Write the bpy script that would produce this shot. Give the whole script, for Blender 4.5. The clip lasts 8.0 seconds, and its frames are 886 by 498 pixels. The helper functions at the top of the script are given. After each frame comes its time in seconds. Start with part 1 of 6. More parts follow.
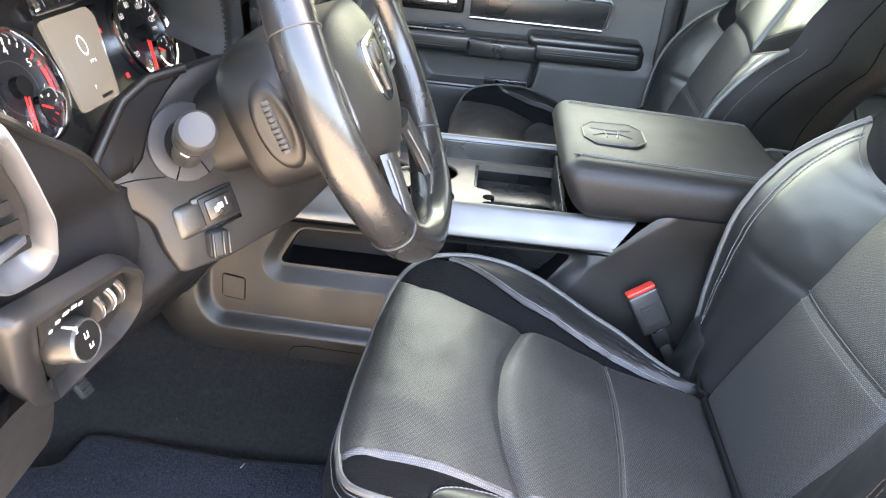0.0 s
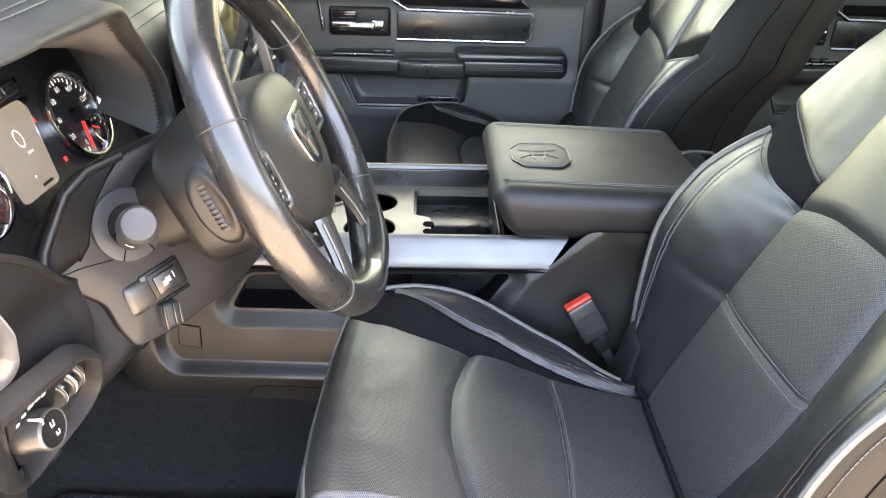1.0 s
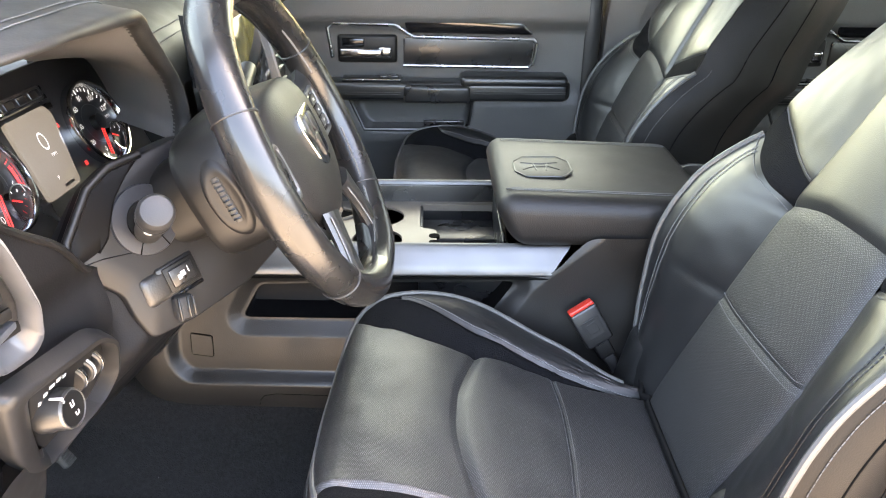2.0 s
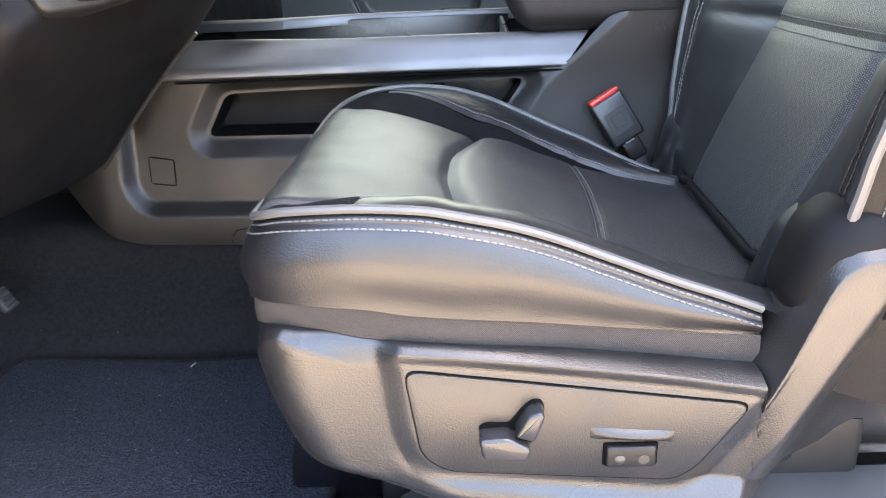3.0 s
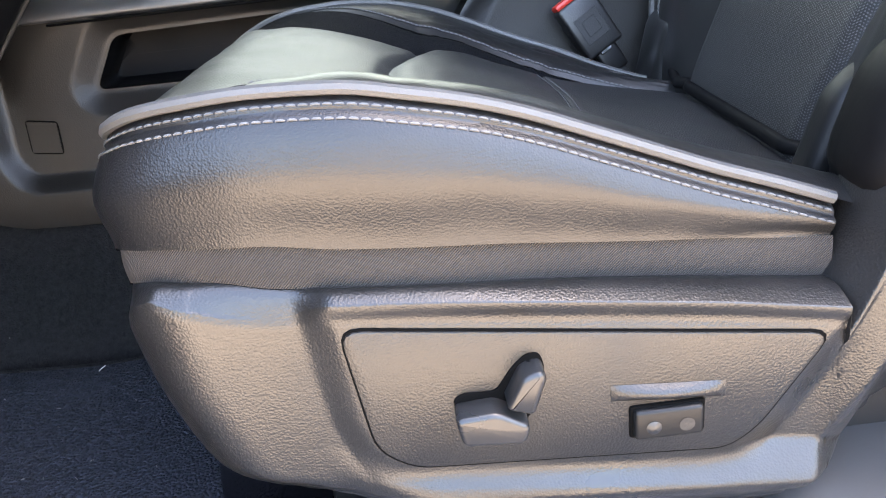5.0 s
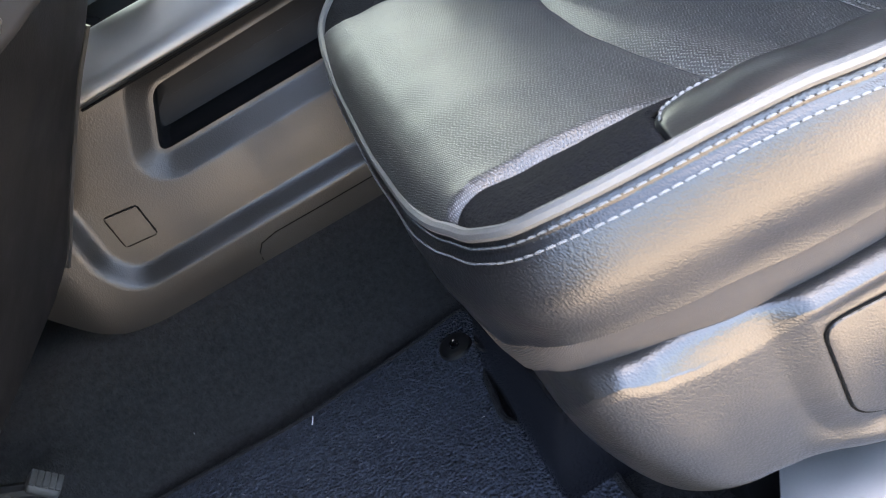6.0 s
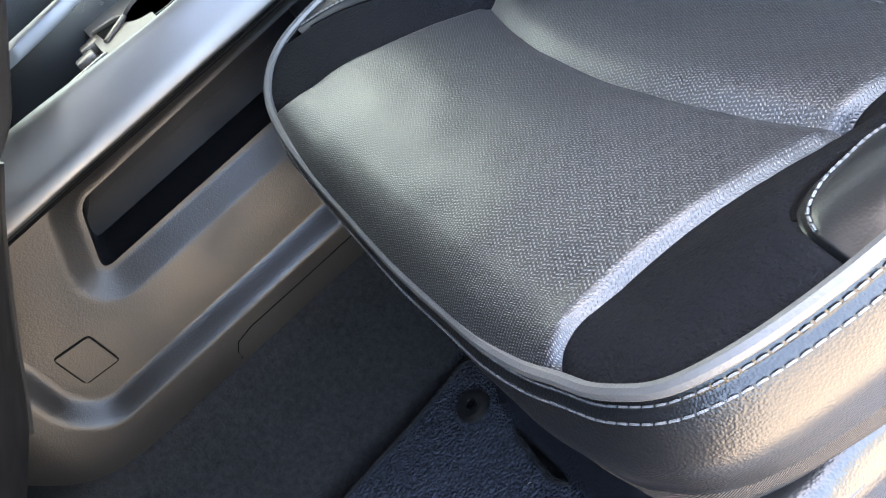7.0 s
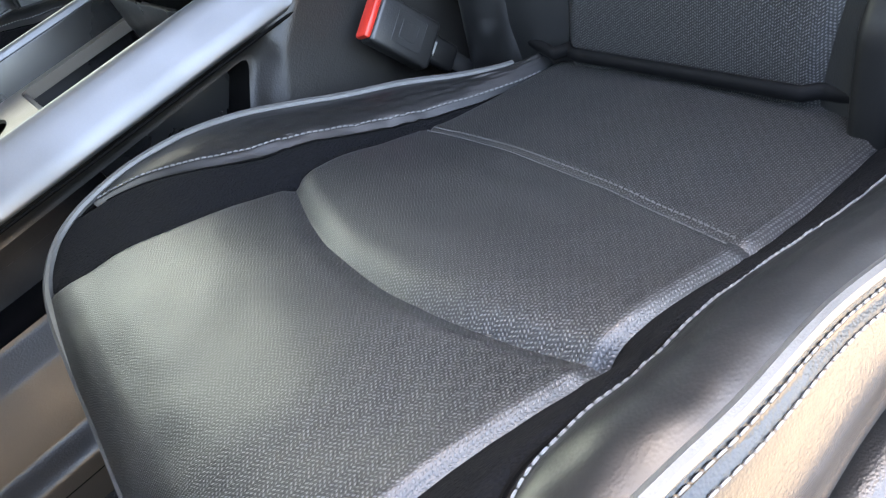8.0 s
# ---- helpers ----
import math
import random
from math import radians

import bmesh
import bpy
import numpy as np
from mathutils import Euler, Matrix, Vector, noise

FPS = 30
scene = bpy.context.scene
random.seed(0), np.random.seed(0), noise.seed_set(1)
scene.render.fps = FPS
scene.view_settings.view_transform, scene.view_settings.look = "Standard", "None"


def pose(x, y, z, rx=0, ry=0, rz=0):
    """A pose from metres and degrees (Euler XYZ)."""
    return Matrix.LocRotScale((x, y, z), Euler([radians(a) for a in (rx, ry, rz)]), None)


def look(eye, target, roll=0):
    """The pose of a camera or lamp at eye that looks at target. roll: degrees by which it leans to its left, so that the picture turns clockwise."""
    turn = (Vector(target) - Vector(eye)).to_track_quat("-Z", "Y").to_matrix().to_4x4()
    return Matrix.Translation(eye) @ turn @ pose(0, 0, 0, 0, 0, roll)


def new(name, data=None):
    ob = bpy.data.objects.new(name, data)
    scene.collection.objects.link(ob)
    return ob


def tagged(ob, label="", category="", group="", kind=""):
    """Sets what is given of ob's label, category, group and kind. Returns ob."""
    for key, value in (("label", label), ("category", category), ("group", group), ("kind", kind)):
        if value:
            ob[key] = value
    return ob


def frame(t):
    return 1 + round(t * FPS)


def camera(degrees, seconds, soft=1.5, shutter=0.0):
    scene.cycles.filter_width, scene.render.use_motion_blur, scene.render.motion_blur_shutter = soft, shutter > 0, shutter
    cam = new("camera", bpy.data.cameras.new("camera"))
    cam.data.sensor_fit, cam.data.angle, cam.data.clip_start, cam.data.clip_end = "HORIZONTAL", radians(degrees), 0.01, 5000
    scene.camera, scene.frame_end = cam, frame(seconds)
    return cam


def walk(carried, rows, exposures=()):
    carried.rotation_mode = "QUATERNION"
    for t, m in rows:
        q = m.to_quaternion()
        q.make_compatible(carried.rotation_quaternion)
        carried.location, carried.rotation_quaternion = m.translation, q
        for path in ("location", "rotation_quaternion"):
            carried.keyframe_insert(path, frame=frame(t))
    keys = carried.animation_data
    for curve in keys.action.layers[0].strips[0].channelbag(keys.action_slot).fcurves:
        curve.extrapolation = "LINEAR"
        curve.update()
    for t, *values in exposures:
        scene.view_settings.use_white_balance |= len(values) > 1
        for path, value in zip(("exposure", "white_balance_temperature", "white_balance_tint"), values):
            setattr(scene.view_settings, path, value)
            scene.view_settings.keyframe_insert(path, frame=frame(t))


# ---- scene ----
cam = camera(59.2, 8.0, soft=1.0, shutter=0.12)
PATH = [
    (0, (0.101, 0.188, 0.86), (0.044, 1.953, -0.081), 5.5),
    (0.5, (0.109, 0.169, 0.925), (0.134, 1.93, -0.024), 3.1),
    (1, (0.118, 0.168, 0.932), (0.172, 1.928, -0.017), 1.7),
    (1.2, (0.125, 0.166, 0.934), (0.186, 1.927, -0.012), 1.4),
    (2.3, (0.125, 0.103, 0.861), (0.099, 1.917, 0.02), -0.1),
    (2.5, (0.142, 0.099, 0.797), (0.063, 1.918, -0.031), -0.9),
    (2.8, (0.134, 0.105, 0.616), (0.109, 1.969, -0.109), -1.0),
    (3, (0.171, 0.16, 0.546), (0.111, 1.995, -0.245), -2.5),
    (3.5, (0.197, 0.249, 0.455), (0.165, 2.097, -0.311), -3.4),
    (4, (0.194, 0.286, 0.441), (0.175, 2.133, -0.326), -4.3),
    (4.2, (0.193, 0.288, 0.439), (0.177, 2.135, -0.326), -4.3),
    (5.3, (0.146, 0.315, 0.434), (0.235, 2.102, -0.461), -10.1),
    (5.5, (0.088, 0.337, 0.465), (0.177, 2.073, -0.523), -15.7),
    (6, (-0.019, 0.425, 0.548), (0.068, 2.046, -0.62), -30.0),
    (6.5, (-0.035, 0.531, 0.603), (0.117, 2.066, -0.672), -36.6),
    (7, (-0.027, 0.544, 0.593), (0.199, 2.032, -0.723), -38.4),
    (7.5, (0.018, 0.55, 0.577), (0.379, 2.024, -0.727), -36.3),
    (8, (0.074, 0.548, 0.565), (0.645, 2.032, -0.648), -30.0),
]
walk(cam, [(t, look(eye, target, roll)) for t, eye, target, roll in PATH], [(0, 5.42, 8150, 15), (1.2, 5.17, 8700, 16), (2.5, 5.13, 8250, 16), (3.5, 4.70, 7650, 16), (5.5, 4.66, 7650, 15), (6.5, 5.33, 7550, 12), (7.5, 5.23, 7700, 12), (8, 5.08, 8100, 13)])

# ---- light ----
world = bpy.data.worlds.new("sky")
scene.world = world
world.use_nodes = True
wn = world.node_tree.nodes
sky = wn.new("ShaderNodeTexSky")
sky.sky_type = "NISHITA"
sky.sun_disc = False
SUN_EL, SUN_AZ = radians(62), radians(72)
sky.sun_elevation, sky.sun_rotation = SUN_EL, SUN_AZ
sky.air_density, sky.dust_density, sky.ozone_density = 1.0, 1.6, 1.0
world.node_tree.links.new(sky.outputs[0], wn["Background"].inputs[0])
wn["Background"].inputs[1].default_value = 0.15
sun = new("sun", bpy.data.lights.new("sun", "SUN"))
sun.data.energy, sun.data.angle, sun.data.color = 3.0, radians(0.5), (1.0, 0.94, 0.86)
sun_way = Vector((math.cos(SUN_EL) * math.sin(SUN_AZ), math.cos(SUN_EL) * math.cos(SUN_AZ), math.sin(SUN_EL)))
sun.matrix_world = look(sun_way * 20, (0, 0, 0))


# ---- materials ----
def nodes_of(name):
    m = bpy.data.materials.new(name)
    m.use_nodes = True
    n, l = m.node_tree.nodes, m.node_tree.links
    return m, n, l, n["Principled BSDF"]


def mat(name, color, rough=0.5, metal=0.0, grain=0.0, cell=0.0, scale=900.0, vary=0.15, vscale=14.0, spec=0.5, coat=0.0, sheen=0.0, weave=0.0, rvary=0.1, deep=0.0006):
    """A surface with broad stains, fine grain and relief. grain: noise relief; cell: pebbled relief; weave: woven relief; scale: per metre."""
    m, n, l, b = nodes_of(name)
    tc = n.new("ShaderNodeTexCoord")
    big = n.new("ShaderNodeTexNoise")
    big.inputs["Scale"].default_value, big.inputs["Detail"].default_value = vscale, 6
    l.new(tc.outputs["Object"], big.inputs["Vector"])
    fine = n.new("ShaderNodeTexNoise")
    fine.inputs["Scale"].default_value, fine.inputs["Detail"].default_value = scale * 0.6, 3
    l.new(tc.outputs["Object"], fine.inputs["Vector"])
    add = n.new("ShaderNodeMath")
    add.operation = "MULTIPLY_ADD"
    l.new(fine.outputs["Fac"], add.inputs[0])
    add.inputs[1].default_value = 0.5
    l.new(big.outputs["Fac"], add.inputs[2])
    ramp = n.new("ShaderNodeMapRange")
    ramp.inputs["From Min"].default_value, ramp.inputs["From Max"].default_value = 0.45, 1.05
    ramp.inputs["To Min"].default_value, ramp.inputs["To Max"].default_value = 1 - vary, 1 + vary
    l.new(add.outputs[0], ramp.inputs["Value"])
    mul = n.new("ShaderNodeVectorMath")
    mul.operation = "SCALE"
    mul.inputs[0].default_value = color
    l.new(ramp.outputs[0], mul.inputs["Scale"])
    l.new(mul.outputs[0], b.inputs["Base Color"])
    rr = n.new("ShaderNodeMapRange")
    rr.inputs["From Min"].default_value, rr.inputs["From Max"].default_value = 0.3, 0.7
    rr.inputs["To Min"].default_value, rr.inputs["To Max"].default_value = max(0.02, rough - rvary), min(1, rough + rvary)
    l.new(big.outputs["Fac"], rr.inputs["Value"])
    l.new(rr.outputs[0], b.inputs["Roughness"])
    b.inputs["Metallic"].default_value = metal
    b.inputs["Specular IOR Level"].default_value = spec
    b.inputs["Coat Weight"].default_value = coat
    b.inputs["Coat Roughness"].default_value = 0.15
    b.inputs["Sheen Weight"].default_value = sheen
    height, depth = None, 0.0
    if cell:
        v = n.new("ShaderNodeTexVoronoi")
        v.feature = "SMOOTH_F1"
        v.inputs["Smoothness"].default_value = 0.25
        v.inputs["Scale"].default_value = scale
        bend = n.new("ShaderNodeVectorMath")
        bend.operation = "MULTIPLY_ADD"
        l.new(fine.outputs["Color"], bend.inputs[0])
        bend.inputs[1].default_value = (0.6 / scale,) * 3
        l.new(tc.outputs["Object"], bend.inputs[2])
        l.new(bend.outputs[0], v.inputs["Vector"])
        inv = n.new("ShaderNodeMapRange")
        inv.inputs["From Max"].default_value = 0.75
        inv.inputs["To Min"].default_value, inv.inputs["To Max"].default_value = 1.0, 0.0
        l.new(v.outputs["Distance"], inv.inputs["Value"])
        height, depth = inv.outputs[0], cell
    elif weave:
        w1 = n.new("ShaderNodeTexWave")
        w1.inputs["Scale"].default_value = scale
        w1.bands_direction = "DIAGONAL"
        turned = n.new("ShaderNodeVectorMath")
        turned.operation = "MULTIPLY"
        turned.inputs[1].default_value = (-1, 0.5, 1)
        l.new(tc.outputs["Object"], turned.inputs[0])
        l.new(turned.outputs[0], w1.inputs["Vector"])
        height, depth = w1.outputs["Fac"], weave
        twill = n.new("ShaderNodeMath")
        twill.operation = "MULTIPLY"
        rows = n.new("ShaderNodeMapRange")
        rows.inputs["To Min"].default_value, rows.inputs["To Max"].default_value = 0.35, 1.4
        l.new(w1.outputs["Fac"], rows.inputs["Value"])
        l.new(rows.outputs[0], twill.inputs[0])
        l.new(ramp.outputs[0], twill.inputs[1])
        l.new(twill.outputs[0], mul.inputs["Scale"])
    elif grain:
        height, depth = fine.outputs["Fac"], grain
    if height is not None:
        bump = n.new("ShaderNodeBump")
        bump.inputs["Strength"].default_value = min(1.0, depth)
        bump.inputs["Distance"].default_value = deep
        l.new(height, bump.inputs["Height"])
        l.new(bump.outputs[0], b.inputs["Normal"])
    return m


def perforated(name, rough, spec, dots):
    """Black leather with rows of small pale holes set in a slanted weave, in the sheet's own coordinates."""
    m, n, l, b = nodes_of(name)
    uv = n.new("ShaderNodeTexCoord")
    sep = n.new("ShaderNodeSeparateXYZ")
    l.new(uv.outputs["UV"], sep.inputs[0])

    def op(kind, a, c=None, d=None):
        q = n.new("ShaderNodeMath")
        q.operation = kind
        for k, v in enumerate((a, c, d)):
            if v is None:
                continue
            if isinstance(v, (int, float)):
                q.inputs[k].default_value = v
            else:
                l.new(v, q.inputs[k])
        return q.outputs[0]
    # rows of fine dots that run to and fro in columns, in blocks that stand out by turns
    col = op("DIVIDE", sep.outputs[0], 0.0090)
    zig = op("ABSOLUTE", op("SUBTRACT", op("FRACT", col), 0.5))
    line = op("ADD", op("DIVIDE", sep.outputs[1], 0.0021), op("MULTIPLY", zig, 2.6))
    fl = op("SUBTRACT", op("FRACT", line), 0.5)
    fv = op("SUBTRACT", op("FRACT", op("DIVIDE", sep.outputs[0], 0.0018)), 0.5)
    dist = op("SQRT", op("ADD", op("POWER", fl, 2), op("POWER", op("MULTIPLY", fv, 0.72), 2)))
    block = op("FRACT", op("MULTIPLY", op("ADD", op("FLOOR", op("MULTIPLY", col, 2.0)), op("FLOOR", op("MULTIPLY", line, 0.5))), 0.5))
    dist = op("ADD", dist, op("MULTIPLY", block, 0.12))
    hole = n.new("ShaderNodeMapRange")
    hole.interpolation_type = "SMOOTHSTEP"
    hole.inputs["From Min"].default_value, hole.inputs["From Max"].default_value = 0.12, 0.32
    hole.inputs["To Min"].default_value, hole.inputs["To Max"].default_value = 1.0, 0.0
    l.new(dist, hole.inputs["Value"])
    leather = n.new("ShaderNodeTexVoronoi")
    leather.feature = "DISTANCE_TO_EDGE"
    leather.inputs["Scale"].default_value = 460
    l.new(uv.outputs["Object"], leather.inputs["Vector"])
    stain = n.new("ShaderNodeTexNoise")
    stain.inputs["Scale"].default_value, stain.inputs["Detail"].default_value = 11, 7
    l.new(uv.outputs["Object"], stain.inputs["Vector"])
    mix = n.new("ShaderNodeMix")
    mix.data_type = "RGBA"
    l.new(hole.outputs[0], mix.inputs[0])
    mix.inputs[6].default_value, mix.inputs[7].default_value = (0.0045, 0.0047, 0.0050, 1), (dots, dots, dots, 1)
    l.new(mix.outputs[2], b.inputs["Base Color"])
    rr = n.new("ShaderNodeMapRange")
    rr.inputs["From Min"].default_value, rr.inputs["From Max"].default_value = 0.3, 0.7
    rr.inputs["To Min"].default_value, rr.inputs["To Max"].default_value = rough, rough + 0.06
    b.inputs["Specular IOR Level"].default_value = spec
    l.new(stain.outputs["Fac"], rr.inputs["Value"])
    l.new(rr.outputs[0], b.inputs["Roughness"])
    h = op("ADD", op("MULTIPLY", op("MINIMUM", leather.outputs["Distance"], 0.22), 1.4), hole.outputs[0])
    bump = n.new("ShaderNodeBump")
    bump.inputs["Strength"].default_value, bump.inputs["Distance"].default_value = 0.55, 0.0005
    l.new(h, bump.inputs["Height"])
    l.new(bump.outputs[0], b.inputs["Normal"])
    return m


M = {
    "leather": mat("black_leather", (0.0085, 0.0088, 0.0092), 0.34, cell=0.14, scale=760, deep=0.0005, vary=0.12, rvary=0.03, spec=0.6),
    "rim_leather": mat("smooth_black_leather", (0.0085, 0.0085, 0.0085), 0.27, scale=900, vary=0.06, rvary=0.03),
    "leather_soft": mat("black_soft_leather", (0.0068, 0.0068, 0.0072), 0.34, cell=0.26, scale=820, deep=0.0006, vary=0.15, rvary=0.04, spec=0.45),
    "perf": perforated("perforated_black_leather", 0.37, 0.66, 0.072),
    "perf_back": perforated("matt_perforated_black_leather", 0.45, 0.50, 0.070),
    "suede": mat("black_suede", (0.0028, 0.0030, 0.0038), 0.9, grain=1.0, scale=900, sheen=0.0, spec=0.10, vary=0.8, vscale=250, deep=0.0015),
    "piping": mat("grey_piping", (0.052, 0.052, 0.051), 0.50, cell=0.2, scale=900, vary=0.08),
    "thread": mat("white_thread", (0.085, 0.085, 0.084), 0.7, grain=0.3, scale=2500, vary=0.12),
    "thread_dark": mat("grey_thread", (0.06, 0.06, 0.06), 0.7, grain=0.3, scale=2500, vary=0.12),
    "band": mat("charcoal_woven_cloth", (0.031, 0.0275, 0.0255), 0.75, weave=0.8, scale=390, vary=0.12, spec=0.3, deep=0.0006),
    "plastic": mat("charcoal_grained_plastic", (0.0105, 0.0103, 0.0103), 0.40, cell=0.13, scale=560, vary=0.08, spec=0.55),
    "plastic_dark": mat("black_grained_plastic", (0.0052, 0.0052, 0.0053), 0.44, cell=0.05, scale=600, vary=0.08, spec=0.26),
    "panel_plastic": mat("dark_brown_grained_plastic", (0.0080, 0.0075, 0.0071), 0.37, cell=0.26, scale=720, vary=0.10, deep=0.0007),
    "lining": mat("smooth_black_lining", (0.0030, 0.0030, 0.0033), 0.55, grain=0.1, vary=0.1, spec=0.10),
    "dash_skin": mat("black_dash_skin", (0.0120, 0.0122, 0.0120), 0.58, cell=0.12, scale=560, vary=0.1, spec=0.35),
    "shield_plastic": mat("warm_charcoal_grained_plastic", (0.0085, 0.0082, 0.0080), 0.35, cell=0.24, scale=720, vary=0.10, spec=0.55, deep=0.0007),
    "console_plastic": mat("brown_black_grained_plastic", (0.0062, 0.0057, 0.0053), 0.42, cell=0.18, scale=620, vary=0.1, spec=0.36),
    "void": mat("black_gap", (0.002, 0.002, 0.002), 0.95, spec=0.05),
    "plastic_smooth": mat("black_satin_plastic", (0.012, 0.012, 0.0125), 0.30, grain=0.1, scale=900, vary=0.08),
    "gloss": mat("gloss_black", (0.005, 0.005, 0.006), 0.12, vary=0.05, rvary=0.04),
    "taupe": mat("taupe_plate", (0.12, 0.104, 0.086), 0.42, metal=0.4, grain=0.15, scale=900, vary=0.05),
    "silver": mat("brushed_silver_trim", (0.125, 0.127, 0.131), 0.50, metal=0.9, grain=0.08, scale=1200, vary=0.04),
    "bright_trim": mat("satin_chrome_trim", (0.42, 0.43, 0.44), 0.26, metal=1.0, vary=0.03, rvary=0.05),
    "lid_leather": mat("matt_black_leather", (0.0084, 0.0080, 0.0078), 0.48, cell=0.25, scale=620, vary=0.12, rvary=0.04, spec=0.30),
    "side_leather": mat("dull_black_leather", (0.0050, 0.0047, 0.0045), 0.55, cell=0.25, scale=620, vary=0.12, rvary=0.04, spec=0.16),
    "frame_silver": mat("satin_silver_paint", (0.034, 0.038, 0.046), 0.42, metal=0.0, grain=0.08, scale=1200, vary=0.04),
    # the collar's blue-grey stands in for sky reflected on it
    "collar_plastic": mat("sky_tinted_satin_plastic", (0.017, 0.019, 0.023), 0.42, cell=0.08, scale=600, vary=0.08, spec=0.45),
    "surround_plastic": mat("charcoal_matt_plastic", (0.0078, 0.0081, 0.0088), 0.46, cell=0.06, scale=600, vary=0.08, spec=0.28),
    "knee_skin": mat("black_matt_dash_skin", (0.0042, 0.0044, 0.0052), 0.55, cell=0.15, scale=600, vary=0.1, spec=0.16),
    # paler than the hood's skin to stand in for light reaching inside
    "hood_lining": mat("paled_hood_lining", (0.085, 0.084, 0.084), 0.6, cell=0.15, scale=600, vary=0.1, spec=0.3),
    "bolster_leather": mat("creased_black_leather", (0.0075, 0.0078, 0.0082), 0.38, cell=0.10, scale=760, deep=0.0005, vary=0.15, rvary=0.04, spec=0.42),
    "knob_plastic": mat("worn_grey_plastic", (0.0125, 0.0128, 0.0138), 0.5, cell=0.08, scale=700, vary=0.1, spec=0.30),
    "chrome": mat("chrome", (0.55, 0.56, 0.58), 0.14, metal=1.0, vary=0.03, rvary=0.05),
    "carpet": mat("charcoal_carpet", (0.0095, 0.0094, 0.0096), 0.97, grain=1.0, scale=700, vary=0.6, vscale=160, spec=0.1, deep=0.002),
    "mat_pile": mat("blue_grey_carpet_mat", (0.018, 0.021, 0.028), 0.95, cell=1.0, scale=330, vary=0.7, vscale=220, spec=0.15, deep=0.0022),
    "red": mat("red_plastic", (0.45, 0.022, 0.012), 0.4, grain=0.1, vary=0.05),
    "white_ink": mat("white_print", (0.40, 0.40, 0.40), 0.6, vary=0.03),
    "dial_white": mat("backlit_white_print", (0.40, 0.40, 0.40), 0.6, vary=0.03),
    "dial_red": mat("backlit_red_print", (0.42, 0.015, 0.02), 0.5, vary=0.03),
    "door_skin": mat("dark_grey_door_plastic", (0.062, 0.0625, 0.062), 0.45, cell=0.3, scale=560, vary=0.1, spec=0.5),
    "headliner": mat("charcoal_headliner", (0.045, 0.044, 0.042), 0.9, grain=0.4, scale=800, vary=0.06),
    "far_trees": mat("far_foliage", (0.055, 0.062, 0.030), 0.9, grain=0.5, scale=2.0, vary=0.6, vscale=0.35, spec=0.1),
    "ground": mat("pale_concrete", (0.43, 0.36, 0.28), 0.9, grain=0.6, scale=90, vary=0.25, vscale=0.8),
    "pedal": mat("worn_pedal_rubber", (0.022, 0.022, 0.021), 0.7, grain=0.4, scale=500, vary=0.3),
    "screen": mat("dark_display_glass", (0.012, 0.013, 0.014), 0.08, vary=0.1, rvary=0.03),
    "lcd": mat("glare_grey_display", (0.078, 0.074, 0.068), 0.14, vary=0.08, rvary=0.03),
    "dial": mat("dial_face", (0.009, 0.009, 0.010), 0.35, vary=0.1),
}


# warm background glow stands in for glare reflected off the lit display
M["lcd"].node_tree.nodes["Principled BSDF"].inputs["Emission Color"].default_value = (1.0, 0.93, 0.82, 1)
M["lcd"].node_tree.nodes["Principled BSDF"].inputs["Emission Strength"].default_value = 0.008
for key, glow in (("dial_white", (0.9, 0.95, 1.0, 1)), ("dial_red", (1.0, 0.07, 0.06, 1))):
    M[key].node_tree.nodes["Principled BSDF"].inputs["Emission Color"].default_value = glow
    M[key].node_tree.nodes["Principled BSDF"].inputs["Emission Strength"].default_value = 0.025


def tinted_glass(name, color):
    """Automotive window glass: a green-grey tint with a faint gloss."""
    m, n, l, b = nodes_of(name)
    n.remove(b)
    clear = n.new("ShaderNodeBsdfTransparent")
    clear.inputs["Color"].default_value = (*color, 1)
    gloss = n.new("ShaderNodeBsdfGlossy")
    gloss.inputs["Roughness"].default_value = 0.02
    fres = n.new("ShaderNodeFresnel")
    fres.inputs["IOR"].default_value = 1.45
    mix = n.new("ShaderNodeMixShader")
    l.new(fres.outputs[0], mix.inputs[0])
    l.new(clear.outputs[0], mix.inputs[1])
    l.new(gloss.outputs[0], mix.inputs[2])
    l.new(mix.outputs[0], n["Material Output"].inputs["Surface"])
    return m


M["glass"] = tinted_glass("green_tinted_glass", (0.95, 0.925, 0.83))
M["side_glass"] = tinted_glass("bronze_tinted_glass", (0.965, 0.91, 0.74))
M["privacy_glass"] = tinted_glass("dark_tinted_glass", (0.62, 0.62, 0.57))


# ---- building tools ----
def interp(keys):
    """A smooth curve through (t, value) pairs that does not overshoot."""
    t = [k[0] for k in keys]
    v = [k[1] for k in keys]
    n = len(t)
    h = [t[i + 1] - t[i] for i in range(n - 1)]
    d = [(v[i + 1] - v[i]) / h[i] for i in range(n - 1)]
    g = [d[0]] + [0 if d[i - 1] * d[i] <= 0 else 2 * d[i - 1] * d[i] / (d[i - 1] + d[i]) for i in range(1, n - 1)] + [d[-1]]

    def f(x):
        if x <= t[0]:
            return v[0] + d[0] * 0 * (x - t[0])
        if x >= t[-1]:
            return v[-1]
        i = 0
        while x > t[i + 1]:
            i += 1
        s = (x - t[i]) / h[i]
        a, b = 2 * s ** 3 - 3 * s ** 2 + 1, s ** 3 - 2 * s ** 2 + s
        return a * v[i] + b * h[i] * g[i] + (1 - a) * v[i + 1] + (s ** 3 - s ** 2) * h[i] * g[i + 1]
    return f


def sstep(a, b, x):
    s = min(1.0, max(0.0, (x - a) / (b - a)))
    return s * s * (3 - 2 * s)


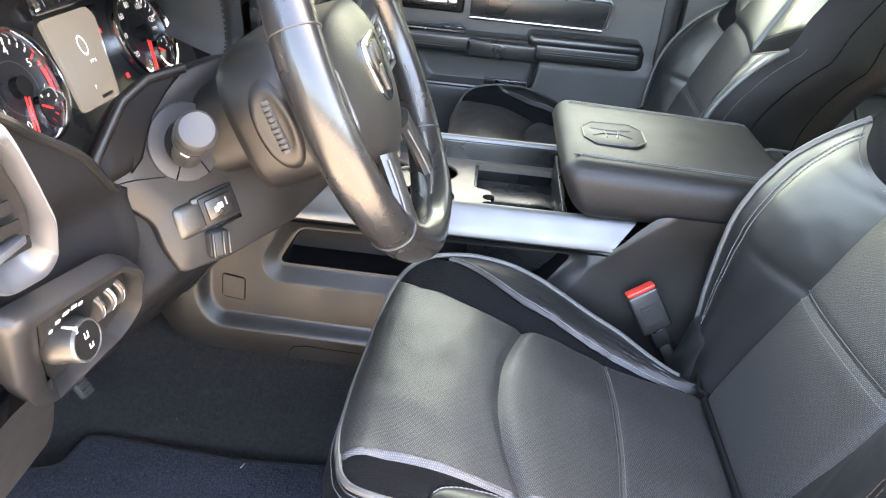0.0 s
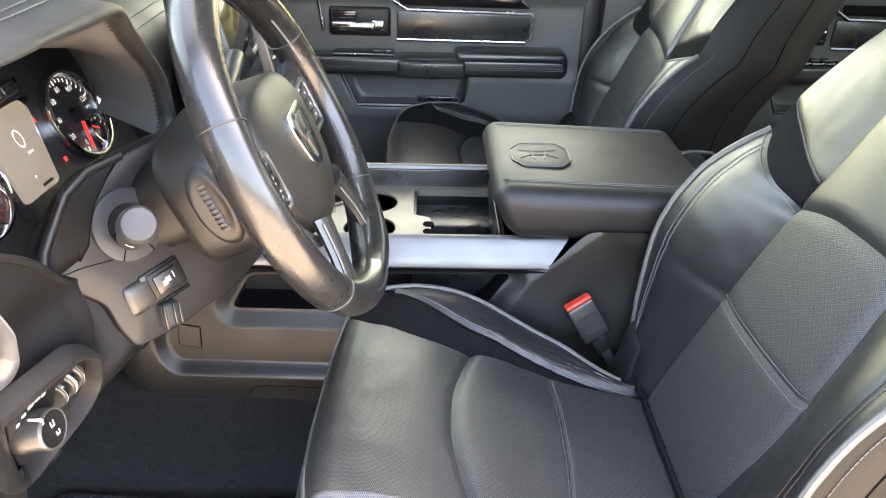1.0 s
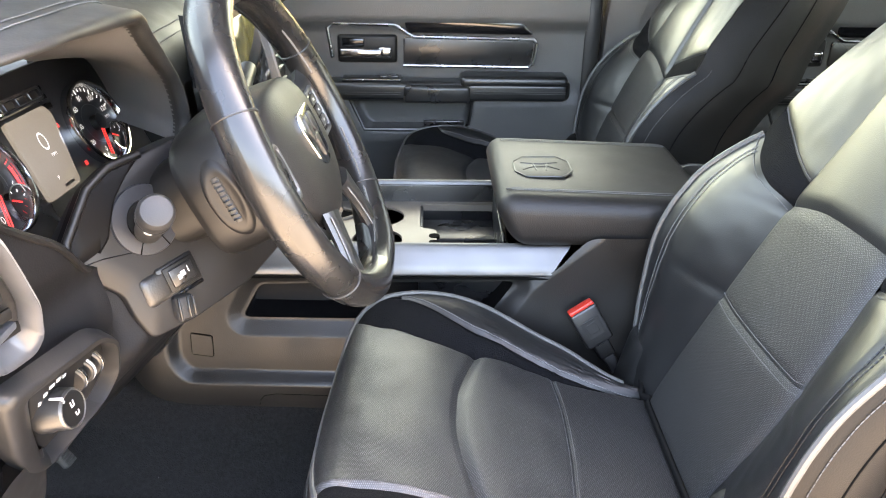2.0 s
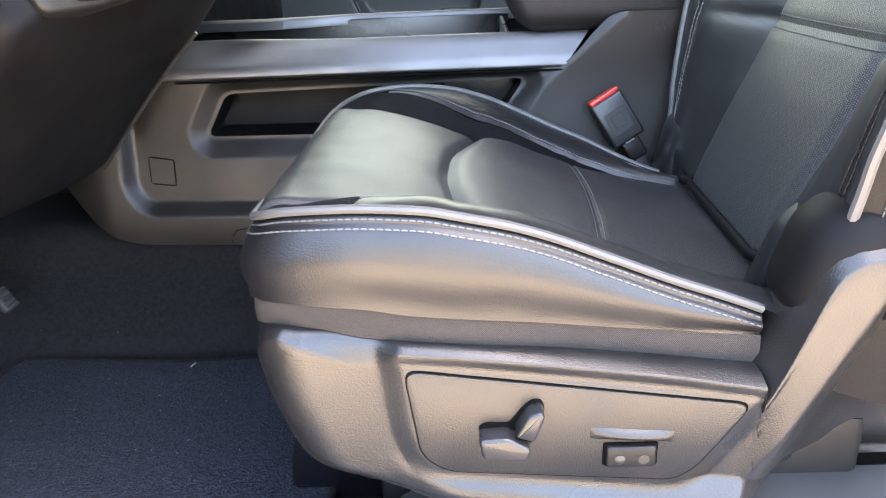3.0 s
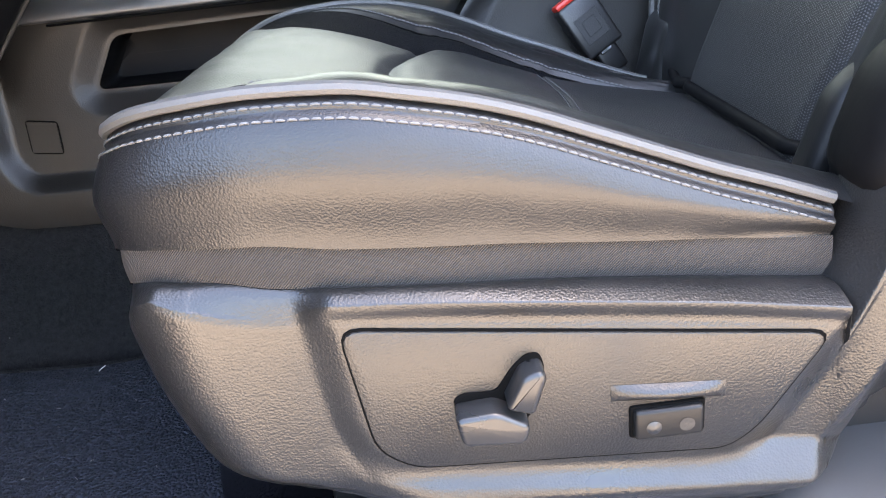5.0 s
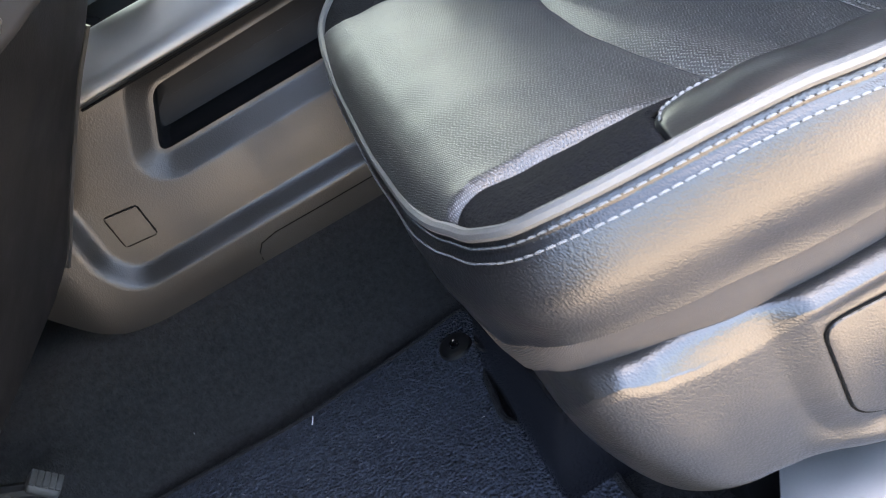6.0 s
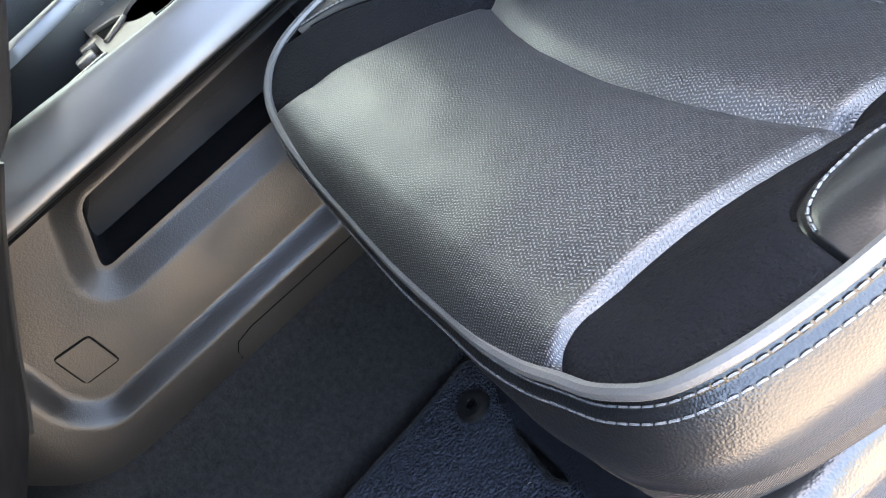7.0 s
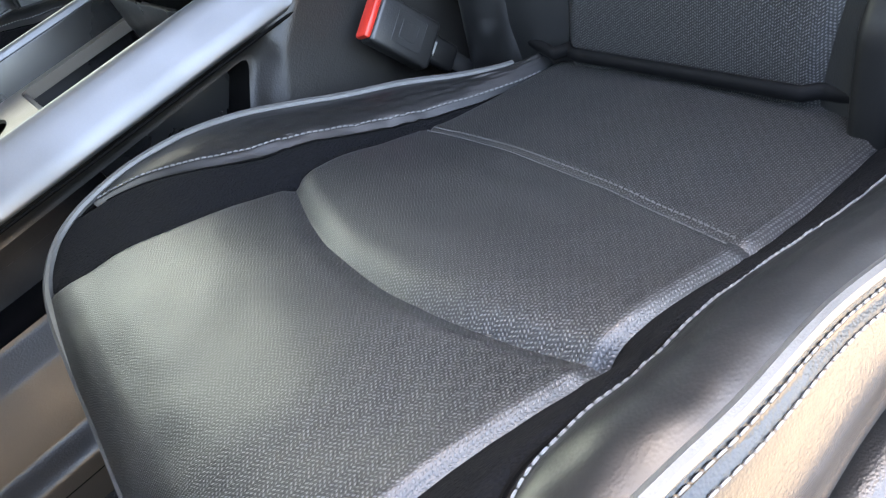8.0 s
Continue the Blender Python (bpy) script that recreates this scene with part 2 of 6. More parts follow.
def finish(bm, name, material, sharp=38):
    bm.normal_update()
    lim = radians(sharp)
    for f in bm.faces:
        f.smooth = True
    for e in bm.edges:
        e.smooth = not (len(e.link_faces) == 2 and e.calc_face_angle(0) > lim)
    me = bpy.data.meshes.new(name)
    bm.to_mesh(me)
    bm.free()
    me.materials.append(M[material])
    return me


def part(name, bm, material, parent, label="", sharp=38):
    ob = new(name, finish(bm, name, material, sharp))
    ob.parent = parent
    ob.matrix_parent_inverse = parent.matrix_basis.inverted() if parent.parent is None else Matrix()
    if label:
        ob["label"] = label
    return ob


def thing(name, place, label, category, group="", kind=""):
    ob = new(name)
    ob.location = place
    ob.empty_display_size = 0.05
    ob.matrix_basis = Matrix.Translation(place)
    return tagged(ob, label, category, group, kind)


def solid(name, bm, material, label, category, kind="", sharp=38):
    return tagged(new(name, finish(bm, name, material, sharp)), label, category, "", kind)


def merge(*bms):
    out = bms[0]
    for b in bms[1:]:
        me = bpy.data.meshes.new("tmp")
        b.to_mesh(me)
        b.free()
        out.from_mesh(me)
        bpy.data.meshes.remove(me)
    return out


def sheet(f, us, vs, thick=0.0, uvf=None, flip=False):
    """A sheet of quads through f(u, v)."""
    bm = bmesh.new()
    uvl = bm.loops.layers.uv.new("UVMap") if uvf else None
    g = [[bm.verts.new(f(u, v)) for v in vs] for u in us]
    for i in range(len(us) - 1):
        for j in range(len(vs) - 1):
            q = [(i, j), (i + 1, j), (i + 1, j + 1), (i, j + 1)]
            if flip:
                q.reverse()
            try:
                fa = bm.faces.new([g[a][b] for a, b in q])
            except ValueError:
                continue
            if uvf:
                for lo, (a, b) in zip(fa.loops, q):
                    lo[uvl].uv = uvf(us[a], vs[b])
    if thick:
        bm.normal_update()
        bmesh.ops.solidify(bm, geom=bm.faces[:], thickness=thick)
    return bm


def span(a, b, n):
    return [a + (b - a) * i / n for i in range(n + 1)]


def tube(pts, r, n=8, closed=False, flat=1.0, up=None):
    """A round bead along a line."""
    bm = bmesh.new()
    P = [Vector(p) for p in pts]
    rings = []
    for i, p in enumerate(P):
        a = P[i - 1] if i or closed else P[i]
        b = P[(i + 1) % len(P)] if i < len(P) - 1 or closed else P[i]
        t = (b - a).normalized()
        ref = Vector(up) if up else (Vector((0, 0, 1)) if abs(t.z) < 0.9 else Vector((1, 0, 0)))
        s = t.cross(ref).normalized()
        w = s.cross(t)
        rings.append([bm.verts.new(p + r * (math.cos(k) * s + math.sin(k) * flat * w)) for k in (2 * math.pi * j / n for j in range(n))])
    m = len(rings)
    for i in range(m if closed else m - 1):
        A, B = rings[i], rings[(i + 1) % m]
        for j in range(n):
            bm.faces.new((A[j], A[(j + 1) % n], B[(j + 1) % n], B[j]))
    if not closed:
        bm.faces.new(rings[0][::-1])
        bm.faces.new(rings[-1])
    bmesh.ops.recalc_face_normals(bm, faces=bm.faces[:])
    return bm


def dense(pts, step):
    """Points along a polyline at even steps, as (place, way)."""
    P = [Vector(p) for p in pts]
    out, rest = [], 0.0
    for a, b in zip(P, P[1:]):
        d = (b - a).length
        if d < 1e-9:
            continue
        w = (b - a) / d
        s = rest
        while s < d:
            out.append((a + s * w, w))
            s += step
        rest = s - d
    return out


def stitches(pts, pitch=0.0055, length=0.0042, r=0.0007, up=(0, 0, 1)):
    """A run of short threads lying on a seam."""
    vs, fs = [], []
    for p, w in dense(pts, pitch):
        s = w.cross(Vector(up))
        s = s.normalized() if s.length > 1e-6 else Vector((1, 0, 0))
        n = s.cross(w).normalized()
        k = len(vs)
        for e, hh in ((-0.5, 0.3), (-0.25, 1.0), (0.25, 1.0), (0.5, 0.3)):
            c = p + w * (e * length)
            vs += [c + s * r, c + n * r * hh * 1.3, c - s * r, c - n * r]
        for q in range(3):
            for j in range(4):
                a, b = k + q * 4 + j, k + q * 4 + (j + 1) % 4
                fs.append((a, b, b + 4, a + 4))
    me = bpy.data.meshes.new("tmp")
    me.from_pydata([tuple(v) for v in vs], [], fs)
    bm = bmesh.new()
    bm.from_mesh(me)
    bpy.data.meshes.remove(me)
    bmesh.ops.recalc_face_normals(bm, faces=bm.faces[:])
    return bm


def rbox(lo, hi, bevel=0.004, seg=2, m=None):
    """A block with rounded edges."""
    bm = bmesh.new()
    bmesh.ops.create_cube(bm, size=1)
    lo, hi = Vector(lo), Vector(hi)
    for v in bm.verts:
        v.co = Vector(((lo[k] + hi[k]) / 2 + v.co[k] * (hi[k] - lo[k]) for k in range(3)))
    if bevel:
        bmesh.ops.bevel(bm, geom=bm.edges[:], offset=bevel, segments=seg, profile=0.5, affect="EDGES")
    if m is not None:
        bm.transform(m)
    return bm


def prism(poly, axis, a, b, bevel=0.0, seg=2):
    """A plate of the outline poly, in the two other axes' order, from a to b along the axis."""
    bm = bmesh.new()

    def p3(p, h):
        c = list(p)
        c.insert("xyz".index(axis), h)
        return c
    lo = [bm.verts.new(p3(p, a)) for p in poly]
    hi = [bm.verts.new(p3(p, b)) for p in poly]
    n = len(poly)
    bm.faces.new(lo)
    bm.faces.new(hi)
    for i in range(n):
        bm.faces.new((lo[i], lo[(i + 1) % n], hi[(i + 1) % n], hi[i]))
    bmesh.ops.recalc_face_normals(bm, faces=bm.faces[:])
    if bevel:
        caps = [e for e in bm.edges if e.verts[0] in lo and e.verts[1] in lo or e.verts[0] in hi and e.verts[1] in hi]
        bmesh.ops.bevel(bm, geom=caps, offset=bevel, segments=seg, profile=0.5, affect="EDGES")
    return bm


def rounded(poly, r, seg=4):
    """The outline poly with its corners rounded."""
    out = []
    n = len(poly)
    for i in range(n):
        p, a, b = (Vector(poly[k % n]) for k in (i, i - 1, i + 1))
        da, db = a - p, b - p
        k = min(r, da.length * 0.45, db.length * 0.45)
        A, B = p + da.normalized() * k, p + db.normalized() * k
        for j in range(seg + 1):
            t = j / seg
            out.append(tuple((1 - t) ** 2 * A + 2 * t * (1 - t) * p + t * t * B))
    return out


def lathe(profile, n=32, m=None):
    """A turned shape: (radius, height) pairs round z."""
    bm = bmesh.new()
    rings = [[bm.verts.new((r * math.cos(a), r * math.sin(a), h)) for a in (2 * math.pi * k / n for k in range(n))] for r, h in profile]
    for A, B in zip(rings, rings[1:]):
        for j in range(n):
            bm.faces.new((A[j], A[(j + 1) % n], B[(j + 1) % n], B[j]))
    bm.faces.new(rings[0][::-1])
    bm.faces.new(rings[-1])
    bmesh.ops.remove_doubles(bm, verts=bm.verts[:], dist=1e-6)
    bmesh.ops.recalc_face_normals(bm, faces=bm.faces[:])
    if m is not None:
        bm.transform(m)
    return bm


def facing(p, n, up=(0, 0, 1)):
    """A pose at p whose z points along n."""
    z = Vector(n).normalized()
    x = Vector(up).cross(z).normalized()
    y = z.cross(x)
    return Matrix(((x.x, y.x, z.x, p[0]), (x.y, y.y, z.y, p[1]), (x.z, y.z, z.z, p[2]), (0, 0, 0, 1)))


def inside(poly, x, y):
    """Signed distance to an outline, less than zero within."""
    best, inn = 1e9, False
    n = len(poly)
    for i in range(n):
        ax, ay = poly[i]
        bx, by = poly[(i + 1) % n]
        ex, ey, wx, wy = bx - ax, by - ay, x - ax, y - ay
        t = min(1.0, max(0.0, (wx * ex + wy * ey) / (ex * ex + ey * ey)))
        dx, dy = wx - ex * t, wy - ey * t
        best = min(best, dx * dx + dy * dy)
        if (ay > y) != (by > y) and x < (bx - ax) * (y - ay) / (by - ay) + ax:
            inn = not inn
    return -math.sqrt(best) if inn else math.sqrt(best)


# ---- the cabin shell ----
def vnoise(x, y, z, f):
    return noise.noise((x * f, y * f, z * f))


solid("ground", sheet(lambda x, y: (x, y, -0.72), [-400, -8, -4, -2, 0, 2, 4, 8, 400], [-400, -8, -4, -2, 0, 2, 4, 8, 400]), "ground", "pale sunlit concrete ground beside the truck", "ground", "structure")


def tree_line(u, v):
    """A ring of distant trees with an uneven top, added to shape the reflections."""
    a = 2 * math.pi * u
    c, d = math.cos(a), math.sin(a)
    top_ = 6.0 + 2.6 * noise.noise((c * 3, d * 3, 0)) + 1.4 * noise.noise((c * 11, d * 11, 2)) + 0.7 * noise.noise((c * 34, d * 34, 5))
    r = 38 + 2.5 * noise.noise((c * 20, d * 20, v * 4)) + 3.0 * v * v
    return (r * c, r * d, -0.72 + top_ * v)


# out of view; added to darken and green the horizon in reflections
solid("backdrop", sheet(tree_line, span(0, 1, 240), span(0, 1, 10)), "far_trees", "unseen distant line of trees, added to dim the reflected horizon", "backdrop", "structure", 80)
floor_h = interp([(0.50, 0.085), (0.60, 0.085), (0.64, 0.0), (1.03, 0.0), (1.06, 0.006), (1.10, 0.06), (1.145, 0.15), (1.19, 0.165), (1.48, 0.165), (1.525, 0.15), (1.57, 0.06), (1.62, 0.0), (2.10, 0.0)])


def floor_z(x, y):
    z = floor_h(y)
    toe = sstep(-0.42, -0.80, x)
    z = z + (0.42 - z) * toe * toe if x < -0.42 else z
    return z + 0.0015 * vnoise(x, y, 0, 22)


solid("floor", sheet(lambda x, y: (x, y, floor_z(x, y)), span(-0.80, 1.9, 70), span(0.62, 2.10, 90)), "carpet", "dark charcoal moulded carpet on the cabin floor", "floor", "structure")
solid("firewall", rbox((-0.86, 0.52, 0.0), (-0.80, 2.16, 0.70), 0.005), "plastic_dark", "black panel behind the footwells", "wall", "structure")
solid("rear_wall", rbox((1.9, 0.52, -0.2), (1.96, 2.16, 0.62), 0.005), "plastic_dark", "dark trim behind the rear bench", "wall", "structure")
solid("ceiling", prism(rounded([(-0.08, 0.72), (1.96, 0.72), (1.96, 1.99), (-0.08, 1.99)], 0.06), "z", 1.26, 1.34, 0.01), "headliner", "charcoal cloth headliner", "ceiling", "structure")
for y, inward in ((0.60, 0.13), (2.10, -0.12)):
    solid("a_pillar", tube([(-0.62, y, 0.62), (-0.40, y + inward * 0.45, 0.90), (-0.08, y + inward, 1.28)], 0.045, 10), "headliner", "charcoal windscreen pillar trim", "pillar", "structure")
far_pillar = prism(rounded([(0.53, -0.10), (0.78, -0.10), (0.80, 0.6), (0.78, 1.27), (0.60, 1.27), (0.55, 0.6)], 0.02), "y", 2.09, 2.14, 0.008)
near_pillar = prism(rounded([(0.68, -0.10), (0.92, -0.10), (0.92, 1.27), (0.74, 1.27)], 0.02), "y", 0.50, 0.62, 0.008)
for bm, lean_in in ((far_pillar, -0.19), (near_pillar, 0.20)):
    for v in bm.verts:
        v.co.y += lean_in * max(0.0, v.co.z - 0.6)
    solid("b_pillar", bm, "door_skin", "dark grey door pillar trim", "pillar", "structure")
solid("pillar_cover", rbox((0.46, 2.152, -0.10), (0.62, 2.17, 0.70), 0.004), "plastic_dark", "dark trim behind the door gap", "trim", "structure")
solid("roof_rail", rbox((-0.12, 1.95, 1.19), (1.96, 2.03, 1.28), 0.02), "headliner", "charcoal trim over the far doors", "trim", "structure")
solid("windscreen", sheet(lambda u, y: (-0.63 + 0.56 * u - 0.05 * math.cos((y - 1.35) * 2.0) * (1 - u), y + 0.16 * u * (1.35 - y), 0.645 + 0.625 * u), span(0, 1, 8), span(0.60, 2.10, 14), 0.005), "glass", "raked green-tinted windscreen", "windscreen", "structure")


def side_window(x0, x1, y0, y1):
    return sheet(lambda x, v: (x, y0 + (y1 - y0) * v, 0.60 + 0.65 * v), [x0, x1], span(0, 1, 6), 0.005)


solid("window_1", side_window(-0.44, 0.58, 2.112, 1.995), "side_glass", "closed bronze-tinted passenger window", "window", "structure")
solid("window_2", side_window(0.78, 1.90, 2.112, 1.995), "privacy_glass", "closed dark-tinted rear door window", "window", "structure")
solid("window_3", rbox((1.925, 0.66, 0.60), (1.931, 2.05, 1.27), 0.0), "privacy_glass", "dark-tinted rear window behind the bench", "window", "structure")
solid("window_4", side_window(0.90, 1.92, 0.56, 0.72), "privacy_glass", "dark-tinted rear door window on the driver's side", "window", "structure")
solid("rear_side_panel", rbox((0.90, 0.54, -0.3), (1.96, 0.60, 0.62), 0.01), "plastic_dark", "dark rear door on the driver's side", "wall", "structure")
SILL = ((0.40, -0.30), (0.415, 0.02), (0.43, 0.045), (0.53, 0.062), (0.60, 0.085), (0.632, 0.088), (0.638, -0.02))


def sill_at(x, k):
    y, z = SILL[int(k)]
    return (x, y + (0.075 * sstep(0.06, 0.14, x) if k > 4 else 0.0), z + (0.008 * sstep(0.06, 0.14, x) if k > 4 else 0.0))


solid("door_sill", sheet(sill_at, span(-0.75, 1.9, 80), range(7), flip=True), "silver", "pale grey sill plate along the door opening", "sill", "structure")

solid("driver_door", rbox((-0.76, -0.50, -0.35), (-0.66, 0.54, 0.62), 0.02, 3, Matrix.Translation((-0.70, 0.54, 0)) @ Matrix.Rotation(radians(-8), 4, "Z") @ Matrix.Translation((0.70, -0.54, 0))), "plastic_dark", "dark inner side of the opened driver's door", "wall", "structure")

# ---- floor mat ----
fm = thing("floor_mat", (-0.25, 0.85, 0.008), "blue-grey carpet floor mat with a stitched edge in the footwell", "floor mat")
outline = rounded([(-0.62, 0.66), (0.03, 0.66), (0.028, 0.86), (-0.024, 0.885), (-0.016, 0.955), (0.004, 0.972), (0.006, 1.055), (-0.06, 1.045), (-0.20, 1.036), (-0.40, 1.052), (-0.432, 1.05), (-0.440, 0.985), (-0.47, 0.973), (-0.62, 0.965)], 0.02, 5)
part("carpet_top", prism(outline, "z", 0.006, 0.019, 0.004, 3), "mat_pile", fm)
part("binding", tube([(x, y, 0.0165) for x, y in outline], 0.0038, 8, True), "carpet", fm, "dark overlocked edge")
grom = part("grommet", lathe([(0.004, 0.019), (0.0055, 0.0225), (0.013, 0.0235), (0.0165, 0.022), (0.018, 0.018)], 28, Matrix.Translation((-0.026, 1.006, 0))), "plastic_dark", fm, "black mat grommet")
part("hole", lathe([(0.0052, 0.0185), (0.0052, 0.0245), (0.0035, 0.0240), (0.0035, 0.0185)], 18, Matrix.Translation((-0.026, 1.006, 0.0))), "gloss", grom)


lint = thing("lint", (-0.186, 1.022, 0.019), "short white thread lying on the floor mat's edge", "lint")
part("thread", tube([(-0.189, 1.018, 0.0212), (-0.187, 1.021, 0.0225), (-0.186, 1.025, 0.0220), (-0.186, 1.029, 0.0208)], 0.0006, 5), "white_ink", lint)
crumbs = []
for k in range(46):
    x, y = random.uniform(-0.42, 0.05), random.uniform(0.68, 1.10)
    onto = 0.0195 if y < 1.03 else floor_z(x, y) + 0.001
    a, r = random.uniform(0, 6.28), random.uniform(0.0008, 0.0022)
    crumbs.append(tube([(x - r * math.cos(a), y - r * math.sin(a), onto), (x, y, onto + 0.0007), (x + r * math.cos(a), y + r * math.sin(a), onto)], 0.0004, 4))
solid("carpet_dust", merge(*crumbs), "thread", "pale dust and lint specks scattered on the carpet", "dust", "stuff")


# ---- the seats ----
MID = 1.335  # the cabin's centre line


def make_seat(label, mirrored=False, shift=(0, 0, 0)):
    """A bucket seat: cushion, base, backrest."""
    turn = Matrix.Translation(shift) @ (Matrix.Translation((0, 2 * MID, 0)) @ Matrix.Diagonal((1, -1, 1, 1)) if mirrored else Matrix())
    base = turn @ Vector((0.2, 0.895, 0.0))
    seat = thing("passenger_seat" if mirrored else "driver_seat", base, label, "car seat", "front seats")

    def sp(name, bm, material, parent=None, text="", sharp=38):
        bm.transform(turn)
        if mirrored:
            bmesh.ops.reverse_faces(bm, faces=bm.faces[:])
        return part(name, bm, material, parent or seat, text, sharp)

    # outline of the cushion's top: where the piping runs, near side, front and far side
    ny = interp([(0.006, 0.729), (0.009, 0.714), (0.014, 0.702), (0.022, 0.688), (0.035, 0.677), (0.06, 0.666), (0.10, 0.657), (0.16, 0.653), (0.24, 0.661), (0.32, 0.665), (0.40, 0.668)])
    nz = interp([(0.006, 0.335), (0.014, 0.344), (0.022, 0.349), (0.035, 0.355), (0.06, 0.360), (0.10, 0.3635), (0.14, 0.362), (0.17, 0.356), (0.20, 0.348), (0.23, 0.337), (0.26, 0.324), (0.29, 0.311), (0.32, 0.298), (0.354, 0.285), (0.40, 0.266)])
    fy = interp([(0.018, 1.082), (0.024, 1.096), (0.034, 1.11), (0.05, 1.125), (0.075, 1.135), (0.11, 1.139), (0.16, 1.135), (0.20, 1.125), (0.233, 1.112), (0.28, 1.094), (0.32, 1.080), (0.36, 1.058), (0.40, 1.040), (0.47, 1.026)])
    fz = interp([(0.018, 0.331), (0.034, 0.338), (0.05, 0.342), (0.075, 0.345), (0.11, 0.346), (0.15, 0.343), (0.20, 0.332), (0.233, 0.32), (0.28, 0.30), (0.32, 0.285), (0.36, 0.268), (0.40, 0.255), (0.47, 0.244)])
    fx = interp([(0.729, 0.006), (0.754, 0.0), (0.796, -0.004), (0.856, -0.004), (0.939, 0.0), (0.995, 0.004), (1.05, 0.011), (1.082, 0.018)])
    frz = interp([(0.729, 0.335), (0.76, 0.326), (0.80, 0.320), (0.86, 0.316), (0.95, 0.316), (1.0, 0.319), (1.05, 0.326), (1.082, 0.331)])
    # the sewn-in seat panel: its edges and its height
    en = interp([(0.006, 0.732), (0.017, 0.737), (0.033, 0.739), (0.065, 0.738), (0.12, 0.7355), (0.18, 0.736), (0.30, 0.739), (0.43, 0.744)])
    ef = interp([(0.018, 1.080), (0.027, 1.066), (0.045, 1.057), (0.068, 1.051), (0.108, 1.038), (0.186, 1.030), (0.298, 1.022), (0.43, 1.018)])
    iz = interp([(0.0, 0.317), (0.006, 0.324), (0.015, 0.332), (0.03, 0.339), (0.055, 0.342), (0.09, 0.338), (0.13, 0.327), (0.17, 0.311), (0.21, 0.302), (0.26, 0.288), (0.30, 0.273), (0.36, 0.258), (0.43, 0.244), (0.48, 0.236)])
    s1 = interp([(0.73, 0.184), (0.745, 0.179), (0.79, 0.166), (0.824, 0.159), (0.866, 0.155), (0.924, 0.158), (0.965, 0.166), (1.012, 0.180), (1.06, 0.196)])
    s2 = interp([(0.73, 0.284), (0.80, 0.291), (0.88, 0.297), (0.94, 0.298), (1.05, 0.290)])

    def pad(x, y):
        """Height of the seat panel."""
        a, b = en(max(x, 0.006)), ef(max(x, 0.018))
        front = fx(y)
        z = iz(x - front)
        z += (frz(y) - 0.317) * (1 - sstep(0.0, 0.05, x - front))
        edge = min(y - a, b - y)
        z -= 0.0055 * (1 - sstep(0.0, 0.0085, edge)) ** 1.6
        z += 0.004 * sstep(0.0, 0.1, edge)
        for f, deep, wide in ((s1, 0.0050, 0.0052), (s2, 0.0022, 0.005)):
            z -= deep * math.exp(-((x - f(y)) / wide) ** 2)
        for o in (-0.0055, 0.0055):
            z += 0.0014 * math.exp(-((x - s2(y) - o) / 0.0028) ** 2)
        d = x - s1(y)
        z += 0.005 * sstep(0.0, 0.02, d) * (1 - sstep(0.03, 0.09, d))
        z += 0.0009 * noise.noise((x * 38, y * 30, 1.3)) * sstep(0.0, 0.02, x)
        return z

    def panel(x0, x1, n):
        rows = span(0, 1, n)

        def f(u, v):
            y = 0.732 + v * (1.08 - 0.732)
            xa, xb = x0(y), x1(y)
            x = xa + (xb - xa) * u
            a, b = en(max(x, 0.006)), ef(max(x, 0.018))
            yy = a + (b - a) * v
            xa, xb = x0(yy), x1(yy)
            x = xa + (xb - xa) * u
            return (x, yy, pad(x, yy))

        def uvf(u, v):
            p = f(u, v)
            return (p[1], p[0] - 0.9 * max(0.0, 0.03 - p[0]))
        vs = [0.5 - 0.5 * math.cos(math.pi * k / 72) if k in (0, 72) else 0.35 * (0.5 - 0.5 * math.cos(math.pi * k / 72)) + 0.65 * k / 72 for k in range(73)]
        return sheet(f, rows, vs, uvf=uvf, flip=True)

    cushion = sp("cushion_front_panel", panel(fx, s1, 50), "perf", None, "black perforated leather, slightly worn")
    sp("cushion_middle_panel", panel(s1, s2, 28), "perf", None, "black perforated leather")
    sp("cushion_rear_panel", panel(s2, lambda y: 0.470, 36), "perf_back")

    for dx in (-0.0035, 0.0035):
        sp("panel_stitching", stitches([(s2(y) + dx, y, pad(s2(y) + dx, y) + 0.0004) for y in span(0.752, 1.015, 40)], 0.0042, 0.0034, 0.0006), "thread_dark")
    # suede strips and leather bolsters
    sn = interp([(0.006, 0.0), (0.090, 0.0), (0.096, 0.30), (0.106, 0.46), (0.125, 0.54), (0.16, 0.58), (0.23, 0.58), (0.30, 0.60), (0.40, 0.64)])
    sf = interp([(0.018, 0.0), (0.060, 0.0), (0.080, 0.10), (0.11, 0.27), (0.14, 0.42), (0.17, 0.54), (0.21, 0.64), (0.30, 0.78), (0.36, 0.88), (0.412, 1.0), (0.47, 1.0)])

    def side(x, q, far):
        """A point of the bolster: q from the piping (0) to the seat panel (1)."""
        py, pz = (fy(x), fz(x)) if far else (ny(x), nz(x))
        ey = ef(x) if far else en(x)
        ez = pad(x, ey)
        split = (sf if far else sn)(x)
        dip = 0.0055 * math.exp(-((x - s1(ey)) / 0.007) ** 2) + 0.0025 * math.exp(-((x - s2(ey)) / 0.006) ** 2)
        z = pz + (ez + dip - pz) * q ** 1.15 - dip * q ** 10
        z += (0.004 if far else 0.010) * math.sin(math.pi * min(1, q * 1.02)) * sstep(0.01, 0.12, x)
